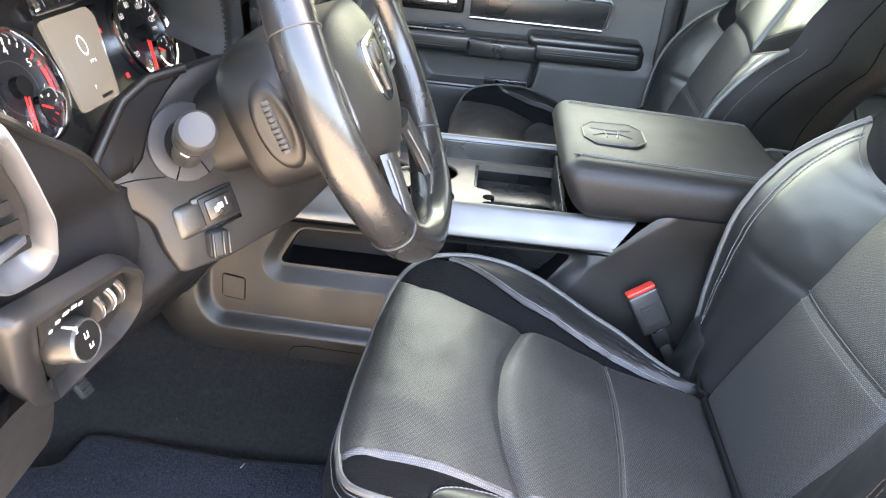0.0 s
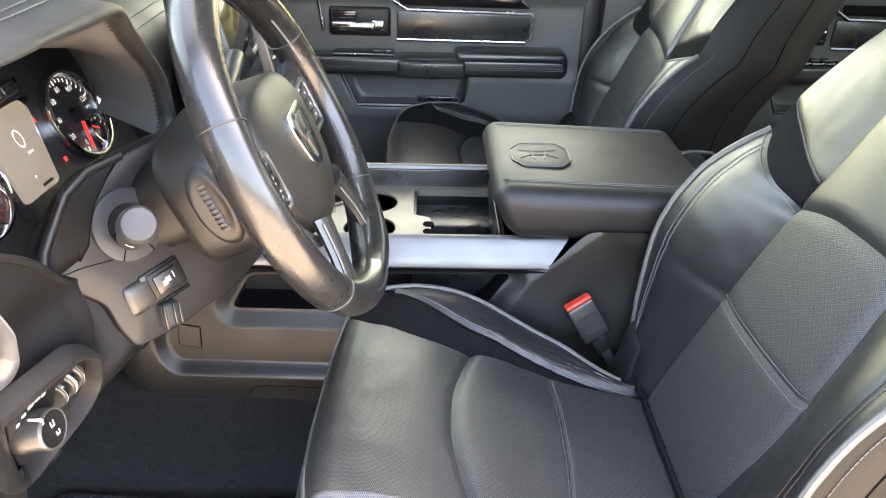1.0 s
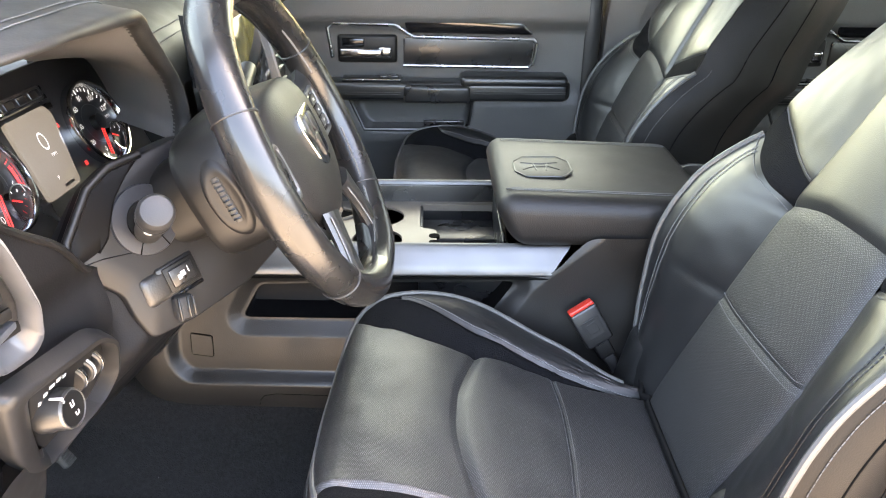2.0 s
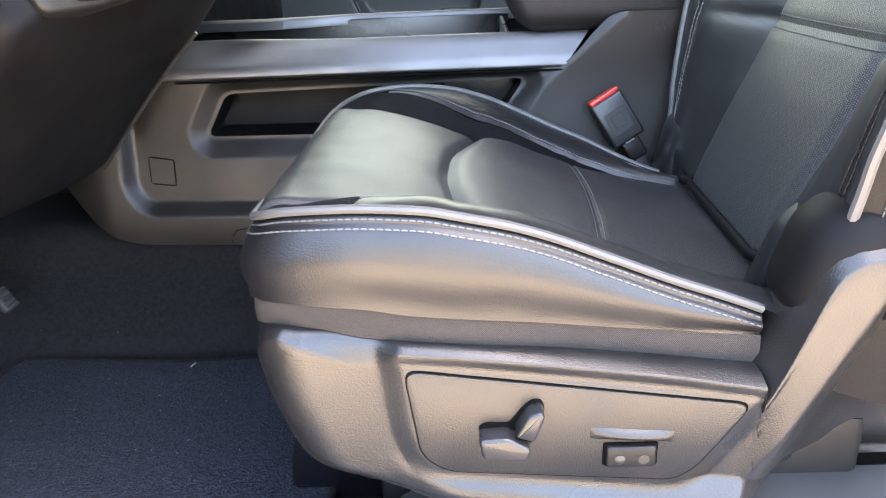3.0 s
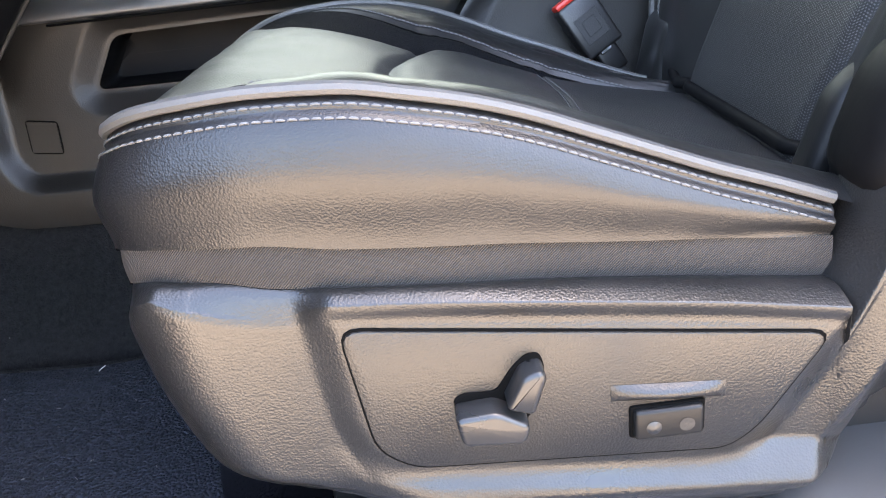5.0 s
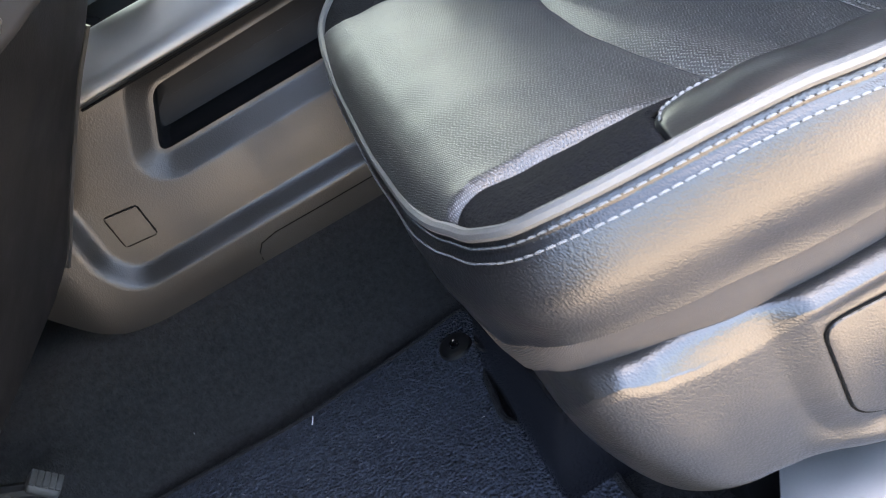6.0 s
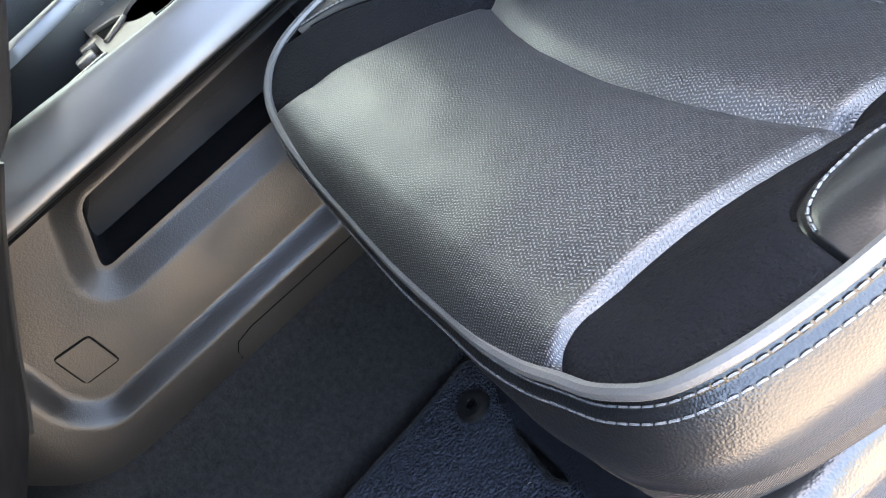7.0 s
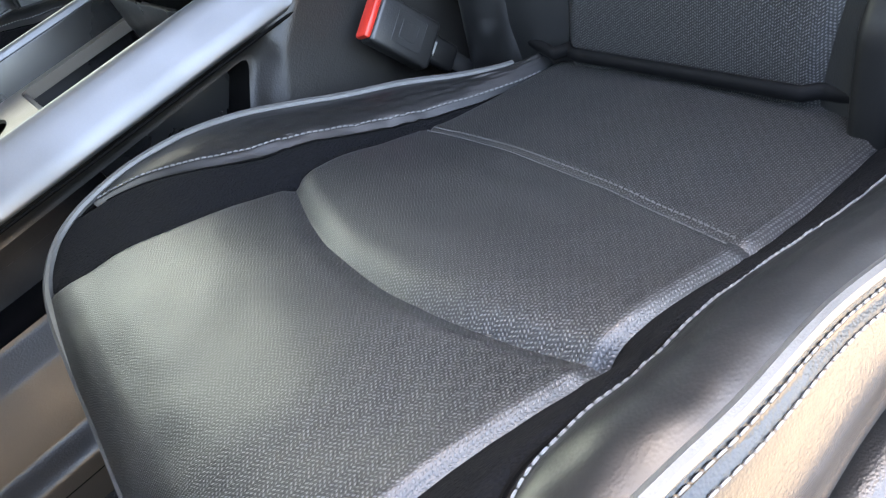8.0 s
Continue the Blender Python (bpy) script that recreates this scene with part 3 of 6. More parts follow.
        if split > 0.02:
            z -= 0.0035 * math.exp(-((q - split) / 0.06) ** 2)
            if q < split:
                z += (0.0025 if far else 0.006) * math.sin(math.pi * q / split) * sstep(0.09, 0.16, x)
        z += 0.0006 * noise.noise((x * 60, q * 6, 4.0 + far))
        crease = noise.noise((x * 34 + q * 5, q * 15 - x * 22, 9.0 + far))
        z -= 0.0011 * math.exp(-(crease / 0.10) ** 2) * sstep(0.12, 0.20, x) * math.sin(math.pi * min(1.0, q)) ** 2
        return (x, py + (ey - py) * q, z)

    for far, x0, x1 in ((False, 0.006, 0.088), (True, 0.018, 0.076)):
        sp_ = sn if not far else sf
        xs = [x0 + (0.470 - x0) * (k / 110) ** 1.25 for k in range(111)]
        sp("suede_strip", sheet(lambda x, v, far=far, sp_=sp_: side(x, sp_(x) + (1 - sp_(x)) * v, far), xs, span(0, 1, 14), flip=not far), "suede", None, "black suede edging of the cushion")
        xs = [x1 + 0.004 + (0.470 - x1) * (k / 110) ** 1.6 for k in range(111)]
        sp("cushion_bolster", sheet(lambda x, v, far=far, sp_=sp_: side(x, sp_(x) * v, far), xs, span(0, 1, 24), flip=not far), "bolster_leather", None, "creased black leather bolster")
        line = [Vector(side(x, max(0.02, sp_(x) - 0.07), far)) + Vector((0, 0, 0.0009)) for x in [x1 + 0.01 + (0.40 - x1) * (k / 90) ** 1.4 for k in range(91)]]
        sp("bolster_stitching", stitches(line, 0.0046, 0.0036, 0.0007), "thread")
        for dq in (0.02,):
            seam = [Vector(side(x, min(0.995, max(0.02, sp_(x) + dq)), far)) + Vector((0, 0, 0.0002)) for x in [x1 + 0.012 + (0.40 - x1) * (k / 90) ** 1.4 for k in range(91)]]
            sp("bolster_seam", tube(seam, 0.0011, 6), "void")

    # piping all the way round, and the leather skirt under it
    raw = [(x, ny(x), nz(x)) for x in [0.006 + 0.379 * (1 - k / 120) ** 2 for k in range(121)]]
    raw += [(fx(y), y, frz(y)) for y in span(0.735, 1.076, 60)]
    raw += [(x, fy(x), fz(x)) for x in [0.018 + 0.382 * (k / 120) ** 2 for k in range(121)]]
    loop = [p for p, w in dense(raw, 0.004)]
    for _ in range(5):
        loop = [loop[0]] + [(a_ + b_ * 2 + c_) / 4 for a_, b_, c_ in zip(loop, loop[1:], loop[2:])] + [loop[-1]]
    loop = [tuple(p) for p in loop]
    sp("cushion_piping", tube([(x, y, z + 0.0015 * sstep(0.95, 1.10, y)) for x, y, z in loop], 0.0034, 8), "piping", None, "pale grey leather piping")
    sb = interp([(0.0, 0.268), (0.007, 0.270), (0.012, 0.277), (0.020, 0.285), (0.035, 0.289), (0.06, 0.291), (0.085, 0.291), (0.13, 0.2855), (0.19, 0.279), (0.26, 0.2685), (0.32, 0.2605), (0.40, 0.249)])
    fb = interp([(0.0, 0.248), (0.007, 0.250), (0.012, 0.258), (0.020, 0.268), (0.035, 0.274), (0.06, 0.275), (0.098, 0.269), (0.161, 0.263), (0.226, 0.255), (0.291, 0.246), (0.371, 0.234), (0.40, 0.230)])
    outs = []
    for i, p in enumerate(loop):
        a, b = Vector(loop[max(0, i - 2)]), Vector(loop[min(len(loop) - 1, i + 2)])
        t = (b - a)
        t.z = 0
        t.normalize()
        outs.append(Vector((-t.y, t.x, 0)) * -1)
    outs = [Vector((o.x, o.y, 0)) if (Vector((o.x, o.y, 0)).dot(Vector(loop[i]) - Vector((0.22, 0.895, 0))) > 0) else -o for i, o in enumerate(outs)]

    def skirt_low(p):
        side_ = max(sstep(0.78, 0.725, p[1]) if p[1] < 0.9 else sstep(1.03, 1.07, p[1]), sstep(0.08, 0.14, p[0]))
        return sb(p[0]) * side_ + 0.290 * (1 - side_)

    def skirt(i, v):
        p, o = Vector(loop[int(i)]), outs[int(i)]
        bottom = skirt_low(p)
        deep = p.z - 0.002 - bottom
        z = p.z - 0.002 - deep * v
        drop = deep * v
        out = -0.003 + 0.0185 * (1 - math.exp(-drop / 0.0165)) - 0.0080 * sstep(0.42, 1.0, v)
        out -= 0.0016 * (math.exp(-((drop - 0.0075) / 0.0016) ** 2) + 0.3 * math.exp(-((drop - 0.001) / 0.002) ** 2))
        out += 0.0012 * noise.noise((p.x * 25, p.y * 25, v * 3)) * v
        out += 0.012 * max(0.0, -o.x) * max(0.0, -o.y) * sstep(0.1, 0.8, v)
        q = p + o * out
        return (q.x, q.y, z)
    ids = list(range(len(loop)))
    sp("cushion_skirt", sheet(skirt, ids, span(0, 0.3, 22) + span(0.33, 1, 20)), "leather_soft", None, "grained black leather side with double stitching")
    for drop in (0.0048, 0.0105):
        row = []
        for i in ids[1:int(len(ids) * 0.7)]:
            p = loop[i]
            deep = p[2] - 0.002 - skirt_low(p)
            row.append(Vector(skirt(i, min(1, drop / deep))) + outs[i] * 0.0007)
        sp("skirt_stitching", stitches(row, 0.0056, 0.0045, 0.0006), "thread")

    def band(i, v):
        p, o = Vector(loop[int(i)]), outs[int(i)]
        top = skirt_low(p) + 0.0005
        side_ = max(sstep(0.78, 0.725, p.y) if p.y < 0.9 else sstep(1.03, 1.07, p.y), sstep(0.08, 0.14, p.x))
        low = (fb(p.x) - 0.004) * side_ + 0.272 * (1 - side_)
        q = p + o * (0.0026 + 0.001 * math.sin(math.pi * v) + 0.018 * max(0.0, -o.x) * max(0.0, -o.y))
        return (q.x + 0.0005, q.y, top + (low - top) * v)
    sp("cloth_band", sheet(band, ids, span(0, 1, 6)), "band", None, "charcoal woven cloth band")

    # plastic base: a side shield with a raised pod, wrapped round the front corner
    pod = [(0.122, 0.248), (0.377, 0.212), (0.338, 0.156), (0.326, 0.146), (0.312, 0.1435), (0.156, 0.156), (0.140, 0.162), (0.131, 0.173), (0.126, 0.19)]
    lip = interp([(0.0, 0.276), (0.017, 0.274), (0.043, 0.263), (0.085, 0.252), (0.098, 0.251), (0.112, 0.257), (0.122, 0.2605), (0.385, 0.224), (0.43, 0.214), (0.56, 0.18)])
    foot = interp([(0.0, 0.134), (0.06, 0.128), (0.084, 0.124), (0.176, 0.112), (0.272, 0.102), (0.339, 0.098), (0.39, 0.098), (0.60, 0.10)])
    lean = interp([(0.10, 0.062), (0.13, 0.046), (0.145, 0.036), (0.16, 0.026), (0.186, 0.016), (0.215, 0.008), (0.249, 0.003), (0.275, 0.0)])

    arm = interp([(0.3835, 0.2225), (0.388, 0.232), (0.398, 0.258), (0.408, 0.287), (0.418, 0.314), (0.426, 0.327), (0.440, 0.335), (0.50, 0.340), (0.60, 0.325)])
    foot_line = [Vector(band(i, 1.0)) - outs[i] * 0.0015 for i in ids if loop[i][0] < 0.384 and loop[i][1] < 1.0]

    def near_band(p):
        """The point under the cloth band next to p, seen from above."""
        best, at = 1e9, None
        for a, b in zip(foot_line, foot_line[1:]):
            ex, ey = b.x - a.x, b.y - a.y
            k = min(1.0, max(0.0, ((p.x - a.x) * ex + (p.y - a.y) * ey) / (ex * ex + ey * ey + 1e-12)))
            q = a + (b - a) * k
            d = (q.x - p.x) ** 2 + (q.y - p.y) ** 2
            if d < best:
                best, at = d, q
        return at

    def ramp(a, b, x):
        """A straight slope with slightly eased ends."""
        k = min(1.0, max(0.0, (x - a) / (b - a)))
        return 0.72 * k + 0.28 * k * k * (3 - 2 * k)
    bands = {}

    def turned(x, z):
        """How far the base falls back behind the arm's rear edge."""
        d = max(0.0, x - 0.382 - 0.485 * (z - 0.137) + 0.004)
        return 0.075 * (1 - math.exp(-((d / 0.055) ** 1.4)))

    def shield(u, v):
        # u: 0..1 the near side from the rear, 1..2 the corner, 2..3 the front; v: 0..0.25 the ledge, then the face
        if u <= 1:
            x, y, nx, nyy = 0.60 - (0.60 - 0.050) * u, 0.650, 0.0, -1.0
        elif u <= 2:
            a = (u - 1) * math.pi / 2
            x, y, nx, nyy = 0.050 - 0.044 * math.sin(a), 0.690 - 0.040 * math.cos(a), -math.sin(a), -math.cos(a)
        else:
            x, y, nx, nyy = 0.006, 0.690 + (u - 2) * 0.39, -1.0, 0.0
        xs = max(0.0, x)
        top, edge, low = fb(xs) + 0.001, lip(xs), foot(xs)
        edge = min(edge, top - 0.007)
        behind = x > 0.3835
        if behind:
            up = arm(x)
            top, edge = up, up - 0.014
        out0 = 0.003 + 0.011 * sstep(0.100, 0.124, x) * (1 if u <= 1 else 0) - turned(x, edge)
        lx = lean(edge) if u > 1 else 0.0
        rim_ = Vector((x + nx * out0 + lx, y + nyy * out0 + (0.004 if u > 2 else 0), edge))
        if v < 0.25:
            s = v / 0.25
            if behind:
                start = Vector((x - 0.006, y + 0.036 + turned(x, edge), top + 0.004))
                s = s ** 0.8
            else:
                if u not in bands:
                    bands[u] = near_band(rim_)
                start = bands[u]
            w = start + (rim_ - start) * s
            return (w.x, w.y, w.z + (0.008 if behind else 0.0036) * math.sin(math.pi * s))
        s = (v - 0.25) / 0.75
        z = edge + (low - edge) * s
        off = out0 + 0.0012 * min(1.0, s * 25)
        if u <= 1.01:
            d = max(0.0, inside(pod, x, z))
            base = 0.016 * ramp(0.166, 0.146, z + 0.12 * (x - 0.14)) * sstep(0.09, 0.170, x)
            base = max(base, 0.011 * sstep(0.372, 0.405, x))
            body = 0.0042 + base + (0.0086 - base) * (1 - ramp(0.0, 0.020, d)) * sstep(0.080, 0.10, x)
            off = off + (body - turned(x, z) - off) * sstep(0.0, 0.10, s)
        off -= 0.016 * sstep(0.78, 1.0, s) ** 2
        lx = lean(z) if u > 1 else lean(z) * max(0, (u - 0.8) / 0.2) ** 2 if u > 0.8 else 0
        return (x + nx * off + lx, y + nyy * off + (0.004 if u > 2 else 0), z)
    us = span(0.10, 0.3935, 44) + span(0.3939, 0.90, 150) + span(0.905, 1, 24) + span(1.03, 2, 32) + span(2.1, 3, 10)
    vs = span(0, 0.235, 5) + [0.244, 0.25, 0.256, 0.264] + span(0.275, 1, 84)
    sp("side_shield", sheet(shield, us, vs), "shield_plastic", None, "charcoal grained plastic seat base", 60)
    plate = sp("control_panel", prism(rounded([(0.1235, 0.2465), (0.3745, 0.2110), (0.3385, 0.1575), (0.322, 0.1455), (0.152, 0.1575), (0.133, 0.172)], 0.012), "y", 0.6350, 0.66, 0.0012), "panel_plastic", None, "grained plastic panel with the seat switches")
    sp("panel_gap", prism(rounded([(0.1225, 0.2477), (0.3763, 0.2118), (0.3393, 0.1564), (0.3225, 0.1443), (0.151, 0.1565), (0.132, 0.1712)], 0.0125), "y", 0.6362, 0.655, 0.0003), "void", plate)
    # seat switches
    k1 = [(0.2005 + (x - 0.2005) * 0.94, 0.199 + (z - 0.199) * 0.94) for x, z in rounded([(0.174, 0.199), (0.177, 0.180), (0.211, 0.176), (0.217, 0.184), (0.226, 0.214), (0.223, 0.223), (0.216, 0.223), (0.208, 0.216), (0.198, 0.2015), (0.18, 0.2025)], 0.004)]
    sp("switch_recess", prism(k1, "y", 0.6338, 0.645, 0.0008), "void", plate, "black switch recess")
    sp("slide_switch", merge(prism(rounded([(0.1755, 0.1970), (0.1785, 0.180), (0.2105, 0.1775), (0.2140, 0.188), (0.197, 0.1985)], 0.004), "y", 0.618, 0.641, 0.003, 3)), "plastic_smooth", plate, "black seat slide switch")
    sp("recline_switch", merge(prism(rounded([(0.2015, 0.1985), (0.2160, 0.1935), (0.2235, 0.2150), (0.2205, 0.2195), (0.2110, 0.2165)], 0.0035), "y", 0.619, 0.641, 0.003, 3)), "plastic_smooth", plate, "black backrest switch")
    sp("lumbar_hood", sheet(lambda u, v: (0.258 + 0.061 * u, 0.6348 - 0.0050 * math.sin(math.pi * u) ** 0.6 * (1 - abs(2 * v - 1) ** 2), 0.1955 - 0.005 * u - 0.010 * v), span(0, 1, 24), span(0, 1, 8)), "panel_plastic", plate)
    sp("lumbar_recess", rbox((0.2675, 0.6332, 0.1605), (0.3085, 0.645, 0.1815), 0.002), "void", plate)
    sp("lumbar_switch", rbox((0.2695, 0.6295, 0.1615), (0.3065, 0.642, 0.1800), 0.0025, 3), "plastic_dark", plate, "black lumbar rocker switch")
    for x, inn in ((0.2795, 1), (0.2972, -1)):
        m = facing((x, 0.6295, 0.1695), (0, -1, 0))
        sp("dimple", lathe([(0.0001, 0.0018 * inn), (0.0025, 0.0014 * inn), (0.0042, 0.0004)], 16, m), "plastic", plate)
    # recliner cover and the dark riser below the base
    hinge = rounded([(0.392, 0.212), (0.400, 0.240), (0.410, 0.270), (0.422, 0.306), (0.440, 0.322), (0.50, 0.330), (0.60, 0.315), (0.62, 0.12), (0.42, 0.105), (0.400, 0.15)], 0.02, 6)
    sp("recliner_cover", prism(hinge, "y", 0.735, 0.765, 0.010, 4), "plastic_dark", None, "charcoal plastic recliner cover")
    sp("riser", rbox((0.09, 0.70, 0.0), (0.50, 1.07, 0.15), 0.01), "plastic_dark", None, "black seat riser")
    sp("rail_cover", prism(rounded([(-0.016, 0.0), (-0.010, 0.06), (0.02, 0.125), (0.10, 0.14), (0.12, 0.0)], 0.02), "y", 0.785, 0.965, 0.012, 3), "gloss", None, "black seat rail cover")
    sp("cushion_underside", rbox((0.03, 0.70, 0.14), (0.46, 1.08, 0.235), 0.02), "plastic_dark")

    # ---- backrest
    xe = interp([(0.22, 0.418), (0.26, 0.424), (0.32, 0.444), (0.38, 0.468), (0.44, 0.492), (0.50, 0.518), (0.56, 0.546), (0.62, 0.576), (0.70, 0.618), (0.80, 0.672), (0.86, 0.708)])
    xp = interp([(0.22, 0.438), (0.28, 0.432), (0.33, 0.434), (0.375, 0.438), (0.44, 0.448), (0.49, 0.466), (0.53, 0.491), (0.56, 0.518), (0.585, 0.548), (0.60, 0.568), (0.65, 0.594), (0.70, 0.630), (0.75, 0.668), (0.80, 0.705), (0.86, 0.745)])
    half = interp([(0.22, 0.222), (0.28, 0.226), (0.36, 0.236), (0.46, 0.246), (0.53, 0.246), (0.60, 0.232), (0.68, 0.215), (0.76, 0.185), (0.82, 0.14), (0.86, 0.09)])
    inner = interp([(0.22, 0.10), (0.28, 0.110), (0.34, 0.122), (0.42, 0.132), (0.50, 0.130), (0.58, 0.122), (0.68, 0.108), (0.80, 0.085), (0.86, 0.06)])
    far_in = interp([(0.22, 0.108), (0.28, 0.103), (0.34, 0.097), (0.44, 0.085), (0.52, 0.079), (0.58, 0.074), (0.62, 0.068), (0.70, 0.062), (0.80, 0.055), (0.86, 0.045)])
    across = lambda z, t: (far_in(z) if t > 0 else inner(z)) * t
    zl = lambda t: 0.438 - 0.004 * t
    zu = lambda t: 0.580 - 0.012 * t - 0.010 * t * t

    def back_pad(z, t):
        """A point of the middle panel; t from -1 to 1 across."""
        x = xe(z) + 0.012 * (1 - t * t) * sstep(0.28, 0.4, z) * -0.6
        x += 0.006 * (1 - sstep(0.0, 0.1, 1 - abs(t))) ** 1.5
        for f, deep, wide in ((zl, 0.003, 0.006), (zu, 0.005, 0.007)):
            x += deep * math.exp(-((z - f(t)) / wide) ** 2)
        return (x, 0.895 + across(z, t), z)

    def back_panel(z0, z1, n):
        def f(u, t):
            a, b = z0(t), z1(t)
            return back_pad(a + (b - a) * u, t)

        def uvf(u, t):
            p = f(u, t)
            return (p[1], p[2] * 1.08)
        return sheet(f, span(0, 1, n), span(-1, 1, 44), uvf=uvf, flip=True)
    sp("backrest_lower_panel", back_panel(lambda t: 0.225, zl, 34), "perf_back", None, "black perforated leather")
    sp("backrest_middle_panel", back_panel(zl, zu, 28), "perf_back", None, "black perforated leather with a woven look")
    sp("backrest_upper_panel", back_panel(zu, lambda t: 0.86, 40), "leather")
    roll = [Vector(back_pad(0.257, t)) + Vector((-0.0015 - 0.012 * sstep(-1.0, -2.2, t), 0, 0)) for t in span(-2.3, 1.0, 50)]
    roll += [Vector((0.417 + 0.020 * k, 0.895 + far_in(0.257) + 0.112 * k, 0.257 + 0.042 * k * k)) for k in span(0.08, 1.0, 16)]
    sp("backrest_foot_roll", tube(roll, 0.0040, 12, flat=1.4, up=(0.3, 0, 1)), "lining", None, "rolled black leather lower edge of the backrest", 80)
    for dz in (-0.006, 0.006):
        sp("panel_stitching", stitches([Vector(back_pad(zl(t) + dz, t)) - Vector((0.0012, 0, 0)) for t in span(-0.97, 0.97, 40)], 0.0045, 0.0036, 0.0006, (1, 0, 0)), "thread_dark")

    def wing(z, q, s):
        """A point of the wing; q from the piping (0) to the middle panel (1), s the side."""
        a, b = half(z) - (0.034 if mirrored and s > 0 else 0.0), abs(across(z, s))
        x0, x1 = xp(z), back_pad(z, s)[0] - 0.0005
        x = x0 + (x1 - x0) * q - 0.013 * math.sin(math.pi * q) * (1 - 0.6 * sstep(0.56, 0.62, z))
        x += 0.003 * math.exp(-((q - 0.2) / 0.05) ** 2) * (1 - sstep(0.54, 0.58, z))
        for zz in (0.600 - 0.045 * q, 0.636 - 0.050 * q):
            x += 0.003 * math.exp(-((z - zz) / 0.005) ** 2)
        x += 0.0008 * noise.noise((z * 40, q * 7, s))
        return (x, 0.895 + s * (a + (b - a) * q), z)
    for s in (-1, 1):
        zones = (("backrest_bolster", "leather", lambda q: 0.225, lambda q: 0.600 - 0.045 * q, 70, "creased black leather bolster"),
                 ("shoulder_band", "suede", lambda q: 0.600 - 0.045 * q, lambda q: 0.636 - 0.050 * q, 14, "black suede band"),
                 ("shoulder_panel", "leather", lambda q: 0.636 - 0.050 * q, lambda q: 0.86, 40, "black leather shoulder"))
        for nm, ma, za, zb, n, text in zones:
            sp(nm, sheet(lambda u, q, za=za, zb=zb, s=s: wing(za(q) + (zb(q) - za(q)) * u, q, s), span(0, 1, n), span(0, 1, 22), flip=s > 0), ma, None, text)
        for q in (0.17, 0.23):
            sp("bolster_stitching", stitches([Vector(wing(z, q, s)) - Vector((0.001, 0, 0)) for z in span(0.27, 0.599 - 0.045 * q, 66)], up=(1, 0, 0)), "thread" if s > 0 else "plastic_dark")
        for k in (0.602, 0.634):
            sp("band_stitching", stitches([Vector(wing(k - (0.045 if k < 0.61 else 0.050) * q + (0.006 if k > 0.61 else -0.006), q, s)) - Vector((0.001, 0, 0)) for q in span(0.03, 0.97, 20)], up=(1, 0, 0)), "thread")
        edge = [wing(z, 0.0, s) for z in span(0.27, 0.60, 60)]
        sp("backrest_piping", tube([(x - 0.001, y + s * 0.002, z) for x, y, z in edge], 0.0042, 8, up=(1, 0, 0)), "piping", None, "pale grey leather piping")

        def flank(u, v, s=s):
            z = 0.20 + (0.86 - 0.20) * u
            wide = mirrored and s > 0
            a = half(z) - (0.034 if wide else 0.0)
            x0 = xp(z) + 0.002
            bulge = 0.016 * math.sin(math.pi * min(1, v * 1.1)) * (1 - 0.5 * v)
            return (x0 + (0.27 if wide else 0.15) * v * (1 - 0.3 * u), 0.895 + s * (a + bulge * (1.6 if wide else 1.0) - 0.05 * v * v), z - 0.04 * v)
        sp("backrest_side", sheet(flank, span(0, 1, 50), span(0, 1, 18), flip=s < 0), "side_leather", None, "black leather backrest side")
        for v0, v1 in ((0.30, 0.34), (0.85, 0.55)):
            sp("side_seam", tube([flank(u, v0 + (v1 - v0) * u) for u in span(0.1, 1.0, 50)], 0.0012, 6), "void")
        line = [Vector(flank(u, 0.10)) + Vector((0, s * 0.001, 0)) for u in span(0.1, 0.62, 60)]
        sp("side_stitching", stitches(line, 0.0062, 0.005, 0.0006, (0, 1, 0)), "thread_dark")
    sp("backrest_shell", sheet(lambda z, t: (xp(z) + 0.15 * (1 - 0.3 * (z - 0.2) / 0.66) + 0.02 * (1 - t * t), 0.895 + (half(z) - 0.05) * t, z - 0.04), span(0.20, 0.86, 20), span(-1, 1, 12)), "plastic_dark", None, "black backrest shell")
    # rounded woven cloth by the recliner
    boot = rbox((0.412, 1.050, 0.205), (0.50, 1.126, 0.312), 0.016, 4)
    for v in boot.verts:
        v.co.x += 0.22 * (v.co.z - 0.26)
        v.co.y -= 0.10 * max(0.0, v.co.z - 0.28)
    sp("hinge_boot", boot, "leather", None, "smooth black leather flap over the hinge", 80)
    gait = rbox((0.402, 0.642, 0.262), (0.60, 0.722, 0.354), 0.032, 6)
    for v in gait.verts:
        v.co.x += 0.30 * (v.co.z - 0.31)
        v.co.z += 0.003 * noise.noise((v.co.x * 30, v.co.y * 30, 3.0))
    sp("hinge_gaiter", gait, "lining", None, "smooth black leather roll over the hinge", 80)
    return seat


make_seat("black leather driver's bucket seat with pale grey piping and power switches")
make_seat("black leather passenger bucket seat with pale grey piping", True, (0.045, 0.0, -0.02))


